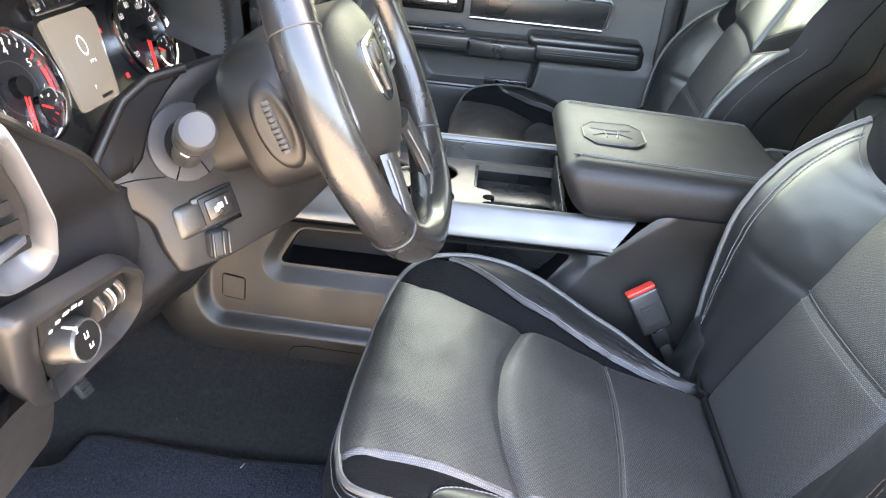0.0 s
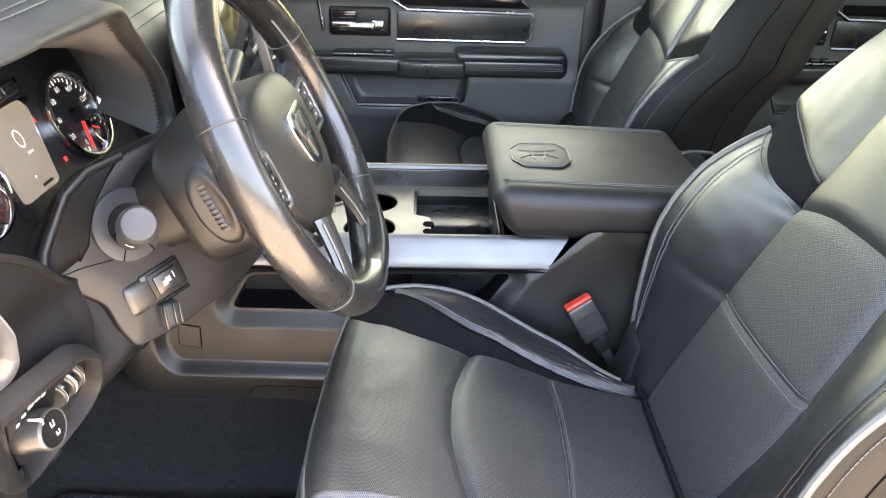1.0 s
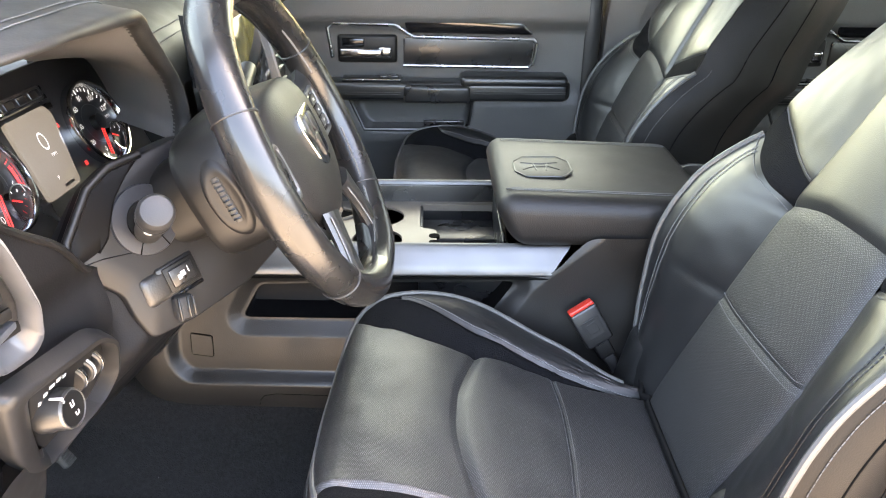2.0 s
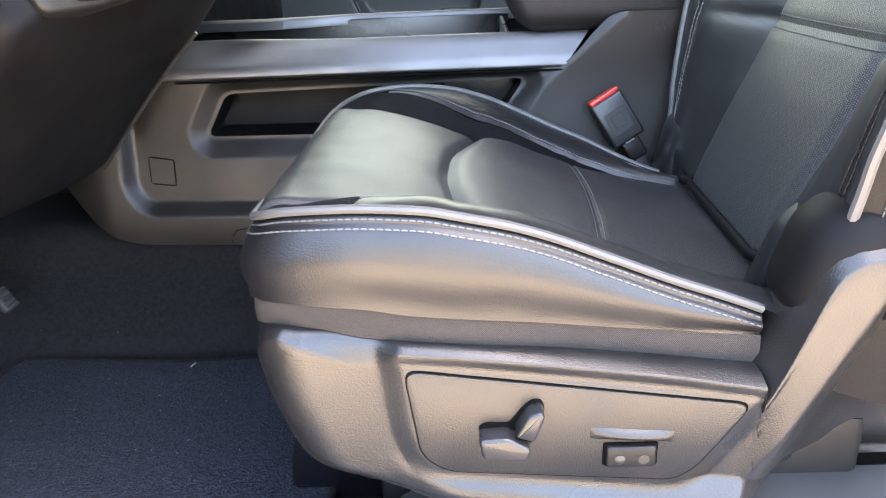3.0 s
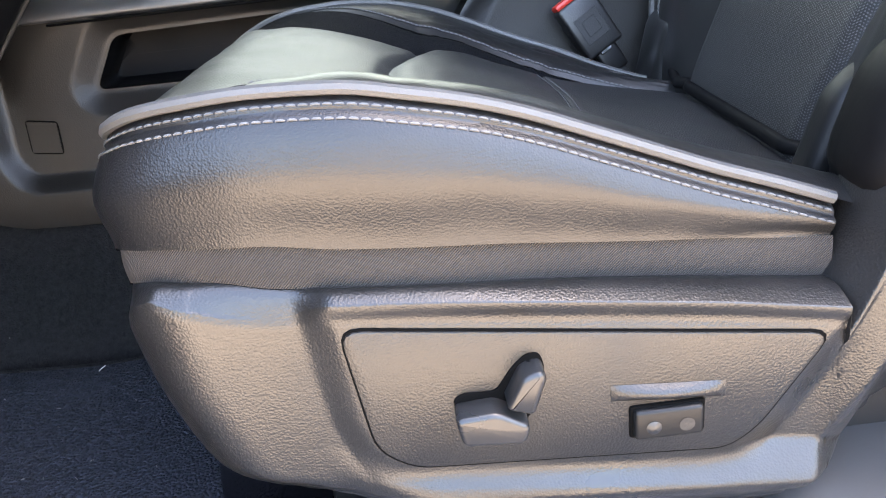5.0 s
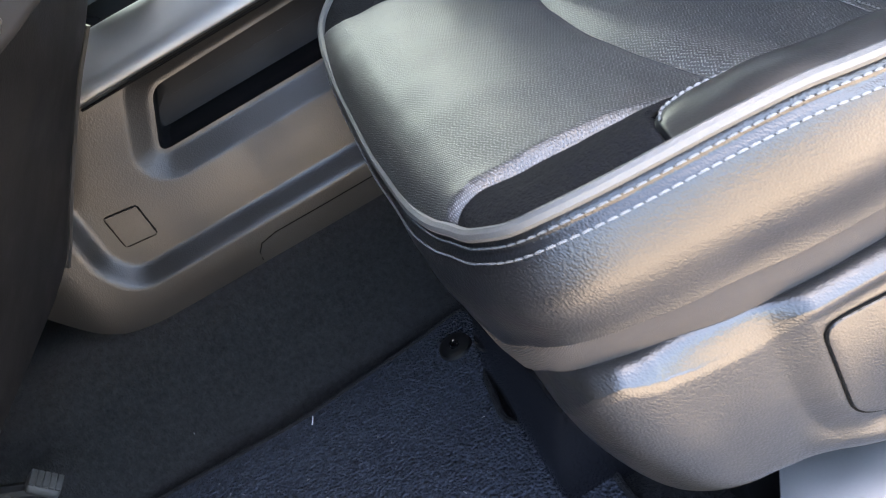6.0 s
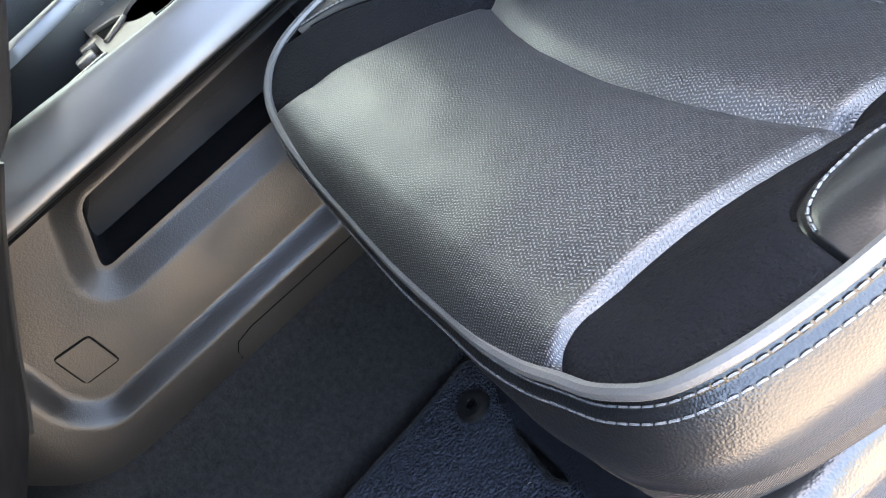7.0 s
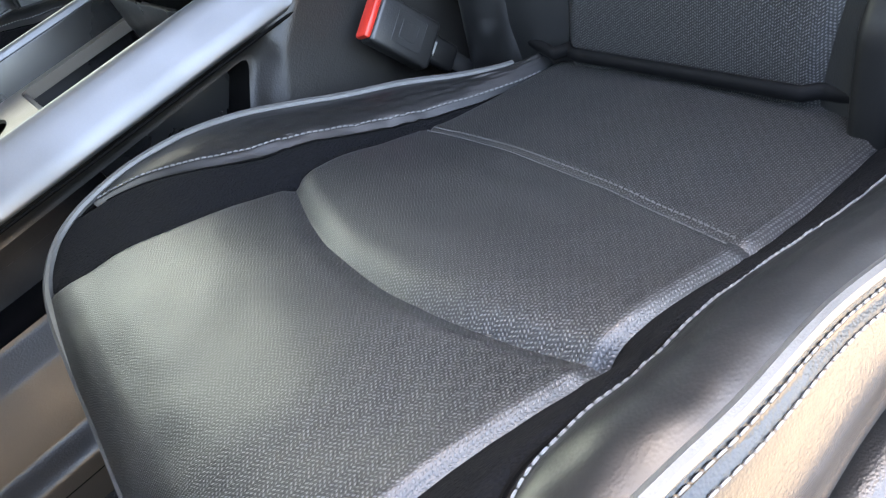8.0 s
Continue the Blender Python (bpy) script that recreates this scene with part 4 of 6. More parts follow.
# ---- centre console ----
con = thing("center_console", (0.1, MID, 0.15), "charcoal plastic center console with silver rails and storage", "center console")
pocket = rounded([(-0.170, 0.283), (-0.140, 0.338), (0.254, 0.345), (0.222, 0.300), (0.205, 0.279)], 0.012, 4)
bottom = interp([(-0.50, 0.40), (-0.40, 0.27), (-0.345, 0.197), (-0.320, 0.168), (-0.295, 0.153), (-0.26, 0.146), (-0.147, 0.142), (0.0, 0.138), (0.6, 0.125)])
top = interp([(-0.50, 0.365), (0.300, 0.365), (0.312, 0.372), (0.340, 0.402), (0.362, 0.421), (0.378, 0.425), (0.60, 0.425)])
field = rounded([(-0.262, 0.60), (-0.272, 0.225), (-0.255, 0.198), (0.60, 0.182), (0.60, 0.60)], 0.025, 5)


def flank(x, v):
    z0, z1 = bottom(x), top(x)
    z = z0 + (z1 - z0) * v
    return (x, flank_y(x, z), z)


def flank_y(x, z):
    y = 1.171 - 0.022 * sstep(0.36, 0.16, z) + 0.05 * sstep(-0.30, -0.48, x)
    d = inside(field, x, z)
    y -= 0.015 * (0.6 * min(1.0, max(0.0, (d + 0.004) / 0.018)) + 0.4 * sstep(-0.004, 0.014, d))
    e = inside(pocket, x, z)
    y += 0.011 * (1 - min(1.0, max(0.0, (e - 0.004) / 0.022))) if e > 0 else 0.011
    if e < 0:
        y += 0.100 * sstep(0.0, 0.004, -e)
    crease = (z - 0.30) - (x - 0.225) * 0.86
    y -= 0.006 * sstep(0.012, -0.012, crease) * sstep(0.20, 0.25, x)
    return y


side_bm = sheet(flank, span(-0.50, 0.60, 330), span(0, 1, 96))
drop = [f for f in side_bm.faces if inside(pocket, f.calc_center_median().x, f.calc_center_median().z) < 0.0]
bmesh.ops.delete(side_bm, geom=drop, context="FACES")
for v in side_bm.verts:
    if v.is_boundary:
        d = inside(pocket, v.co.x, v.co.z)
        if abs(d) < 0.006:
            g = Vector((inside(pocket, v.co.x + 1e-4, v.co.z) - d, inside(pocket, v.co.x, v.co.z + 1e-4) - d)) / 1e-4
            v.co.x -= g.x * d
            v.co.z -= g.y * d
            v.co.y = flank_y(v.co.x + g.x * 0.0006, v.co.z + g.y * 0.0006)
part("side_panel", side_bm, "console_plastic", con, "charcoal grained side panel with a map pocket", 50)
rim_ = pocket
pcx, pcz = sum(p[0] for p in rim_) / len(rim_), sum(p[1] for p in rim_) / len(rim_)


def liner(j, k):
    """The pocket's lining: k 0 at the rim, then inwards."""
    x, z = rim_[int(j) % len(rim_)]
    sx, sz, deep = ((-0.002, -0.01, 0.0004), (0.002, 0.01, 0.005), (0.004, 0.02, 0.020), (0.006, 0.03, 0.040), (0.02, 0.12, 0.050), (0.04, 0.6, 0.053), (0.04, 0.999, 0.053))[int(k)]
    zz = z + (pcz - z) * sz
    return (x + (pcx - x) * sx, 1.182 - 0.022 * sstep(0.36, 0.16, zz) + deep, zz)


lin = sheet(liner, range(len(rim_) + 1), range(7))
# near-black colour stands in for the shade of a deeper pocket
part("pocket_liner", lin, "lining", con, "smooth pocket lining, blackened in place of deep shade", 50)
part("side_panel", sheet(lambda x, v: (x, 1.50, bottom(x) + (top(x) - bottom(x)) * v), span(-0.50, 0.60, 20), span(0, 1, 4), flip=True), "plastic", con)
cap = rounded([(-0.250, 0.262), (-0.2165, 0.257), (-0.2165, 0.2225), (-0.250, 0.2265)], 0.004, 3)
cc = ((-0.250, 0.262), (-0.2165, 0.257), (-0.2165, 0.2225), (-0.250, 0.2265))


def cap_at(u, v):
    x = (cc[0][0] * (1 - u) + cc[1][0] * u) * (1 - v) + (cc[3][0] * (1 - u) + cc[2][0] * u) * v
    z = (cc[0][1] * (1 - u) + cc[1][1] * u) * (1 - v) + (cc[3][1] * (1 - u) + cc[2][1] * u) * v
    return (x, flank_y(x, z) - 0.0007, z)


part("cover_cap", sheet(cap_at, span(0.03, 0.97, 8), span(0.03, 0.97, 8), 0.001), "console_plastic", con, "square plastic cover cap")
part("cap_gap", tube([(x, flank_y(x, z) - 0.0002, z) for x, z in cap], 0.0008, 6, True), "void", con)
part("panel_joint", tube([(x, flank_y(x, z) + 0.0002, z) for x, z in ((-0.147, 0.146), (-0.145, 0.155), (-0.138, 0.163), (-0.12, 0.166), (-0.06, 0.164), (0.1, 0.160))], 0.0007, 6), "void", con)
part("rear_face", rbox((0.58, 1.175, 0.13), (0.62, 1.495, 0.43), 0.008), "plastic", con)
part("core", rbox((-0.48, 1.31, 0.14), (0.60, 1.40, 0.275), 0.01), "plastic_dark", con)


def rail(s):
    """The silver rail; s: -1 the driver's side, 1 the passenger's."""
    prof = [(0.006, 0.3575), (-0.004, 0.3600), (-0.0055, 0.3640), (0.0035, 0.3760), (0.0130, 0.3900), (0.0185, 0.3975), (0.0235, 0.4010), (0.0290, 0.4010), (0.0320, 0.3980), (0.0320, 0.385)]

    def f(u, k):
        o, z = prof[int(k)]
        end = 0.302 + (z - 0.36) * 0.85
        x = -0.30 + (end + 0.30) * u
        y = 1.171 + o * (1 + (1.0 * sstep(0.03, -0.15, x) if o > 0.008 else 0.0))
        return (x, y if s < 0 else 2 * MID - y, z)
    return sheet(f, span(0, 1, 60), range(len(prof)), flip=s > 0)


part("rail", rail(-1), "silver", con, "brushed silver trim rail", 60)
part("rail", rail(1), "silver", con, "brushed silver trim rail", 60)
part("rail_shadow_gap", tube([(-0.2, 1.1665, 0.3565), (0.302, 1.1665, 0.3565)], 0.0014, 6), "void", con)


def hole_plate(x0, x1, y0, y1, holes, z0, z1, n=150):
    """A plate with holes: holes are (test) outlines."""
    bm = bmesh.new()
    nx, ny = n, int(n * (y1 - y0) / (x1 - x0))
    P = {}

    def vert(i, j):
        if (i, j) not in P:
            P[i, j] = bm.verts.new((x0 + (x1 - x0) * i / nx, y0 + (y1 - y0) * j / ny, z1))
        return P[i, j]
    for i in range(nx):
        for j in range(ny):
            cx, cy = x0 + (x1 - x0) * (i + 0.5) / nx, y0 + (y1 - y0) * (j + 0.5) / ny
            if min(inside(h, cx, cy) for h in holes) > 0:
                bm.faces.new((vert(i, j), vert(i + 1, j), vert(i + 1, j + 1), vert(i, j + 1)))
    for v in bm.verts:
        if v.is_boundary:
            for h in holes:
                d = inside(h, v.co.x, v.co.y)
                if abs(d) < (x1 - x0) / nx * 1.3:
                    g = Vector((inside(h, v.co.x + 1e-4, v.co.y) - d, inside(h, v.co.x, v.co.y + 1e-4) - d)) / 1e-4
                    v.co.x -= g.x * d
                    v.co.y -= g.y * d
    bm.normal_update()
    bmesh.ops.solidify(bm, geom=bm.faces[:], thickness=z1 - z0)
    return bm


def ring(cx, cy, r, n=36, a0=0.0):
    return [(cx + r * math.cos(a0 + 2 * math.pi * k / n), cy + r * math.sin(a0 + 2 * math.pi * k / n)) for k in range(n)]


DECK = 0.362
cup_a, cup_b = ring(0.033, 1.295, 0.042), ring(0.033, 1.393, 0.042)
join = rounded([(0.016, 1.30), (0.050, 1.30), (0.050, 1.39), (0.016, 1.39)], 0.004)
tray = rounded([(0.132, 1.222), (0.24, 1.222), (0.24, 1.448), (0.103, 1.448), (0.103, 1.345), (0.132, 1.335)], 0.009)
part("cup_plate", hole_plate(-0.045, 0.25, 1.203, 1.467, [cup_a, cup_b, join, tray], DECK - 0.012, DECK), "taupe", con, "taupe metallic plate round the cup holders")
cups = part("cup_well", merge(lathe([(0.041, DECK - 0.004), (0.039, DECK - 0.07), (0.036, DECK - 0.074), (0.0005, DECK - 0.074), (0.0005, DECK - 0.078), (0.043, DECK - 0.078), (0.043, DECK - 0.004)], 36, Matrix.Translation((0.033, 1.295, 0))), lathe([(0.041, DECK - 0.004), (0.039, DECK - 0.07), (0.036, DECK - 0.074), (0.0005, DECK - 0.074), (0.0005, DECK - 0.078), (0.043, DECK - 0.078), (0.043, DECK - 0.004)], 36, Matrix.Translation((0.033, 1.393, 0)))), "plastic_smooth", con, "black cup holders")
for a in (0.6, 2.6, 3.7, 5.8):
    for cy in (1.295, 1.393):
        part("cup_finger", rbox((-0.010, -0.006, -0.02), (0.010, 0.006, 0.006), 0.004, 3, Matrix.Translation((0.033 + 0.036 * math.cos(a), cy + 0.036 * math.sin(a), DECK - 0.012)) @ Matrix.Rotation(a, 4, "Z")), "plastic_smooth", cups)
part("tray_bin", merge(rbox((0.105, 1.224, DECK - 0.075), (0.238, 1.446, DECK - 0.065), 0.003), rbox((0.103, 1.222, DECK - 0.07), (0.108, 1.448, DECK - 0.003), 0.001), rbox((0.235, 1.222, DECK - 0.07), (0.24, 1.448, DECK + 0.03), 0.001), rbox((0.105, 1.222, DECK - 0.07), (0.238, 1.226, DECK - 0.003), 0.001), rbox((0.105, 1.36, DECK - 0.07), (0.238, 1.448, DECK - 0.028), 0.005)), "plastic_smooth", con, "black storage tray")
for k in range(3):
    part("coin_slot", lathe([(0.0001, DECK + 0.0008), (0.0092, DECK + 0.0008), (0.0092, DECK - 0.004)], 24, Matrix.Translation((0.128, 1.258 + 0.026 * k, 0))), "void", con)
for x0, x1, y0, y1 in ((-0.05, 0.25, 1.202, 1.209), (-0.30, 0.25, 1.463, 1.470), (-0.30, -0.04, 1.240, 1.247)):
    part("inner_wall", rbox((x0, y0, 0.352 if y0 < 1.21 else 0.27), (x1, y1, 0.394), 0.002), "plastic_smooth", con)
part("front_bin", merge(rbox((-0.34, 1.240, 0.285), (-0.045, 1.465, 0.30), 0.003), rbox((-0.052, 1.240, 0.285), (-0.045, 1.465, DECK - 0.01), 0.001), rbox((-0.20, 1.26, 0.30), (-0.08, 1.44, 0.325), 0.008)), "plastic_dark", con, "open black storage bin")
for x, y in ((-0.052, 1.412), (-0.063, 1.386)):
    part("clip_prong", rbox((x - 0.010, y - 0.009, DECK - 0.012), (x + 0.012, y + 0.008, DECK + 0.001), 0.003, 2), "taupe", con)
part("clip_loop", tube([(-0.040, 1.425, DECK + 0.001), (-0.012, 1.405, DECK + 0.003), (-0.006, 1.392, DECK + 0.003), (-0.036, 1.372, DECK + 0.001)], 0.003, 8), "taupe", con)
part("clip_slot", prism(rounded([(-0.038, 1.418), (-0.016, 1.404), (-0.014, 1.396), (-0.036, 1.384)], 0.003), "z", DECK - 0.002, DECK + 0.0008, 0.0), "void", con)
part("usb_socket", rbox((-0.19, 1.25, 0.322), (-0.16, 1.29, 0.331), 0.003), "plastic_smooth", con)
# padded lid
lid_bm = rbox((0.222, 1.176, 0.400), (0.556, 1.494, 0.482), 0.026, 5)
for v in lid_bm.verts:
    if v.co.z < 0.441 and v.co.x < 0.30:
        v.co.x += 0.028 * (1 - sstep(0.22, 0.32, v.co.x)) * (0.455 - v.co.z) / 0.055
    t = (v.co.y - MID) / 0.159
    if v.co.z > 0.441:
        v.co.z += 0.006 * (1 - t * t) - 0.010 * sstep(0.40, 0.56, v.co.x)
        if v.co.x < 0.27:
            v.co.x -= 0.004 * (1 - t * t)
lid = part("armrest_lid", lid_bm, "lid_leather", con, "padded black leather armrest lid", 80)
for o, s in ((0.0345, 1), (0.0415, 1), (0.0345, -1), (0.0415, -1)):
    y = MID + s * (-0.159 + o)
    part("lid_stitching", stitches([(x, y, 0.4850 - 0.0095 * (x - 0.248) / 0.282) for x in span(0.245, 0.535, 40)], 0.005, 0.004, 0.0006), "thread", lid)
part("lid_seam", tube([(x, MID - 0.159 + 0.038, 0.4842 - 0.0095 * (x - 0.248) / 0.282) for x in span(0.235, 0.545, 40)], 0.0012, 6), "plastic_dark", lid)
oct_ = [(0.256, 1.292), (0.256, 1.338), (0.272, 1.362), (0.330, 1.364), (0.347, 1.340), (0.347, 1.292), (0.330, 1.269), (0.272, 1.268)]
badge = part("badge", prism(rounded(oct_, 0.004), "z", 0.4790, 0.4846, 0.0010), "lid_leather", lid, "embossed leather emblem plate")
part("badge_rim", tube([(x, y, 0.4844) for x, y in rounded(oct_, 0.004)], 0.0013, 8, True), "leather", badge)
for pts in ([(0.268, 1.35), (0.298, 1.345), (0.328, 1.352)], [(0.270, 1.318), (0.285, 1.33), (0.312, 1.332), (0.328, 1.318)], [(0.288, 1.345), (0.291, 1.315)], [(0.310, 1.345), (0.306, 1.315)]):
    part("badge_relief", tube([(x, y - 0.018, 0.4844) for x, y in pts], 0.0014, 8), "leather", badge)
part("rear_tray", rbox((0.56, 1.20, 0.36), (0.64, 1.49, 0.42), 0.01), "plastic_smooth", con, "black rear cup tray")
part("rear_trim", tube([(0.57, 1.47, 0.428), (0.60, 1.485, 0.430), (0.64, 1.485, 0.428), (0.645, 1.42, 0.428)], 0.0035, 8), "silver", con, "thin silver trim")

# ---- seat belt buckle ----
bk = thing("seat_belt_buckle", (0.385, 1.12, 0.20), "black seat belt buckle with a red release button beside the cushion", "seat belt buckle")
bm_ = facing((0.364, 1.128, 0.299), (0.10, -0.97, 0.20), (-0.50, 0.0, 0.86))
part("buckle_body", rbox((-0.022, -0.031, -0.010), (0.022, 0.031, 0.010), 0.004, 3, bm_), "plastic", bk)
part("red_button", rbox((-0.0205, 0.030, -0.0095), (0.0205, 0.0365, 0.0085), 0.0025, 2, bm_), "red", bk, "red release button")
part("label_relief", rbox((-0.014, -0.017, 0.0098), (0.014, 0.013, 0.0103), 0.0004, 1, bm_), "plastic", bk)
part("label_relief", rbox((-0.008, -0.010, 0.0102), (0.008, 0.007, 0.0107), 0.0004, 1, bm_), "plastic", bk)
part("slot", rbox((-0.008, -0.0335, 0.002), (0.006, -0.0290, 0.0082), 0.001, 1, bm_), "chrome", bk)
part("stalk", merge(rbox((-0.013, -0.058, -0.006), (0.013, -0.028, 0.006), 0.004, 3, bm_), rbox((-0.009, -0.12, -0.004), (0.009, -0.05, 0.004), 0.003, 2, bm_)), "plastic_dark", bk, "black buckle stalk")


# ---- dashboard ----
dash = thing("dashboard", (-0.35, MID, 0.5), "dark grey dashboard with instrument cluster and knee panels", "dashboard")
kx = interp([(0.10, -0.52), (0.18, -0.46), (0.23, -0.415), (0.27, -0.375), (0.335, -0.32), (0.40, -0.262), (0.44, -0.222), (0.47, -0.198), (0.50, -0.183), (0.56, -0.165), (0.62, -0.15), (0.70, -0.135)])


def face(y, z):
    """How far back the lower dashboard stands."""
    return kx(z) + 0.10 * (min(y, 1.12) - 0.65) / 0.45


def on(y, z, out=0.0):
    e = 1e-3
    a = Vector((face(y + e, z) - face(y - e, z), 2 * e, 0))
    b = Vector((face(y, z + e) - face(y, z - e), 0, 2 * e))
    n = a.cross(b).normalized()
    return Vector((face(y, z), y, z)) + n * out


def lamp_face(y, z, out=0.0):
    n = Vector((1, -0.2535, -0.406)).normalized()
    return Vector((-0.1905 + 0.2535 * (y - 0.65) + 0.406 * (z - 0.5), y, z)) + n * out


def vent_face(y, z, out=0.0):
    n = Vector((1, -0.3, -0.5)).normalized()
    return Vector((-0.163 + 0.3 * (y - 0.588) + 0.5 * (z - 0.607), y, z)) + n * out


def patch(poly, out, thick, bevel=0.003, r=0.012, on=on):
    """A raised plate that follows the lower dashboard's face, with the outline poly in y, z."""
    out_l = rounded(poly, r, 5)
    cy, cz = sum(p[0] for p in out_l) / len(out_l), sum(p[1] for p in out_l) / len(out_l)
    bm = bmesh.new()
    rings = []
    for k, o in ((1.0, out - thick), (1.0, out - bevel), (1 - 0.012, out - bevel * 0.3), (0.965, out), (0.6, out), (0.25, out)):
        rings.append([bm.verts.new(on(cy + (y - cy) * k, cz + (z - cz) * k, o)) for y, z in out_l])
    m = len(out_l)
    for A, B in zip(rings, rings[1:]):
        for j in range(m):
            bm.faces.new((A[j], A[(j + 1) % m], B[(j + 1) % m], B[j]))
    c = bm.verts.new(on(cy, cz, out))
    for j in range(m):
        bm.faces.new((rings[-1][j], rings[-1][(j + 1) % m], c))
    bmesh.ops.recalc_face_normals(bm, faces=bm.faces[:])
    return bm


def wall_ring(poly_a, poly_b, prof, r=0.012, on=on):
    """A frame between two outlines in y, z: prof holds (share, height) pairs from the outer to the inner."""
    A, B = rounded(poly_a, r, 5), rounded(poly_b, r, 5)
    bm = bmesh.new()
    rings = []
    for k, o in prof:
        rings.append([bm.verts.new(on(a[0] + (b[0] - a[0]) * k, a[1] + (b[1] - a[1]) * k, o)) for a, b in zip(A, B)])
    m = len(A)
    for P, Q in zip(rings, rings[1:]):
        for j in range(m):
            bm.faces.new((P[j], P[(j + 1) % m], Q[(j + 1) % m], Q[j]))
    bmesh.ops.recalc_face_normals(bm, faces=bm.faces[:])
    return bm


low = interp([(0.50, 0.44), (0.60, 0.40), (0.66, 0.335), (0.75, 0.285), (0.90, 0.272), (1.04, 0.268), (1.08, 0.278), (1.125, 0.30)])


top = interp([(0.50, 0.73), (0.595, 0.697), (0.640, 0.666), (0.680, 0.638), (0.705, 0.612), (0.735, 0.590), (0.76, 0.582), (0.82, 0.578), (1.12, 0.60)])


def knee(y, v):
    z0 = low(y)
    z = z0 + (top(y) - z0) * v
    roll = sstep(1.07, 1.125, y)
    x = face(y, z) - 0.045 * roll ** 2 - 0.05 * sstep(0.56, 0.50, y) - 0.032 * sstep(0.53, 0.62, z) * sstep(0.84, 0.76, y) - 0.026 * sstep(0.775, 0.735, y) * sstep(0.62, 0.57, z)
    side = -0.209 + (0.6 * (y - 0.775) - 0.28 * (z - 0.621)) / 0.75 - 0.012
    x -= max(0.0, x - side) * sstep(0.455, 0.50, z) * sstep(0.745, 0.77, y) * sstep(0.93, 0.88, y)
    return (x, y, z)


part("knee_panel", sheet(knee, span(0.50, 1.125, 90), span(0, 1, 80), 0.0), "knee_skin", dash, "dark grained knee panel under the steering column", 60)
part("knee_side", sheet(lambda u, v: (lambda z: (knee(1.125, v)[0] - 0.25 * u, 1.127, z))(knee(1.125, v)[2]), span(0, 1, 8), span(0, 1, 20)), "plastic_dark", dash)
part("knee_trim", tube([Vector(knee(1.085, (z - low(1.085)) / (top(1.085) - low(1.085)))) + Vector((0.002, 0, 0)) for z in span(0.27, 0.43, 20)], 0.0025, 6), "plastic", dash, "pale edge of the knee panel")
part("knee_back", rbox((-0.80, 0.55, 0.40), (-0.30, 2.08, 0.60), 0.01), "plastic_dark", dash)

# trim below the lamp switches, by the door
gx = interp([(0.20, -0.40), (0.28, -0.315), (0.32, -0.276), (0.36, -0.248), (0.40, -0.230), (0.44, -0.216), (0.48, -0.206)])


def lower_trim(y, v):
    z = 0.22 + (0.245 - 0.20 * max(0, y - 0.60)) * v
    right, left = sstep(0.645, 0.662, y), sstep(0.57, 0.535, y)
    spread = (y - 0.535) / 0.127 * (0.007 + 0.40 * max(0.0, 0.468 - z))
    return (gx(z) - 0.05 * right ** 2 - 0.07 * left ** 2 + 0.003 * math.sin(math.pi * v), y + spread, z)


part("lower_trim", sheet(lower_trim, span(0.535, 0.662, 40), span(0, 1, 30)), "surround_plastic", dash, "charcoal lower trim by the door", 60)
part("trim_edge", tube([Vector(lower_trim(0.6535, v)) + Vector((0.001, 0, 0)) for v in span(0, 0.97, 24)], 0.0013, 6), "frame_silver", dash)

# headlamp switch panel
hl_out = [(0.578, 0.560), (0.689, 0.551), (0.725, 0.527), (0.749, 0.477), (0.738, 0.452), (0.655, 0.430), (0.632, 0.448), (0.610, 0.480)]
hl_in = [(0.628, 0.530), (0.706, 0.529), (0.729, 0.508), (0.742, 0.470), (0.732, 0.452), (0.690, 0.426), (0.668, 0.438), (0.648, 0.478)]
hl = part("lamp_switch_bezel", wall_ring(hl_out, hl_in, [(0, -0.014), (0.03, -0.002), (0.12, 0.003), (0.45, 0.003), (0.75, -0.004), (1.0, -0.014)], on=lamp_face), "surround_plastic", dash, "satin black bezel of the lamp switches", 60)
part("switch_plate", patch(hl_in, -0.012, 0.004, 0.001, on=lamp_face), "plastic_dark", hl)
kn = facing(lamp_face(0.664, 0.486, -0.010), (0.982, -0.113, 0.153))
knob = part("lamp_knob", lathe([(0.0205, -0.006), (0.0200, 0.002), (0.0188, 0.004), (0.0178, 0.0195), (0.0168, 0.0215), (0.0001, 0.0215)], 36, kn), "plastic", hl, "round headlamp knob with a bright ring")
part("knob_face", lathe([(0.0155, 0.0210), (0.0150, 0.0222), (0.0001, 0.0222)], 32, kn), "plastic_dark", knob)
part("knob_ring", lathe([(0.0156, 0.0210), (0.0160, 0.0226), (0.0170, 0.0224), (0.0177, 0.0200)], 36, kn), "silver", knob, "bright ring")
for x, y, w, h in ((0.000, 0.0045, 0.0050, 0.0055), (0.0025, -0.0060, 0.0050, 0.0040)):
    part("knob_mark", merge(rbox((x - w / 2, y - h / 2, 0.0221), (x - w / 2 + 0.0012, y + h / 2, 0.0225), 0.0, 1, kn), rbox((x + w / 2 - 0.0014, y - h / 2, 0.0221), (x + w / 2, y + h / 2, 0.0225), 0.0, 1, kn), rbox((x - w / 2, y - h / 2, 0.0221), (x + w / 2, y - h / 2 + 0.0012, 0.0225), 0.0, 1, kn)), "white_ink", knob)
part("pointer", rbox((-0.0095, 0.0110, 0.010), (-0.0070, 0.0168, 0.0226), 0.0005, 1, kn), "white_ink", knob)
plate_way = Vector((1, -0.2535, -0.406)).normalized()
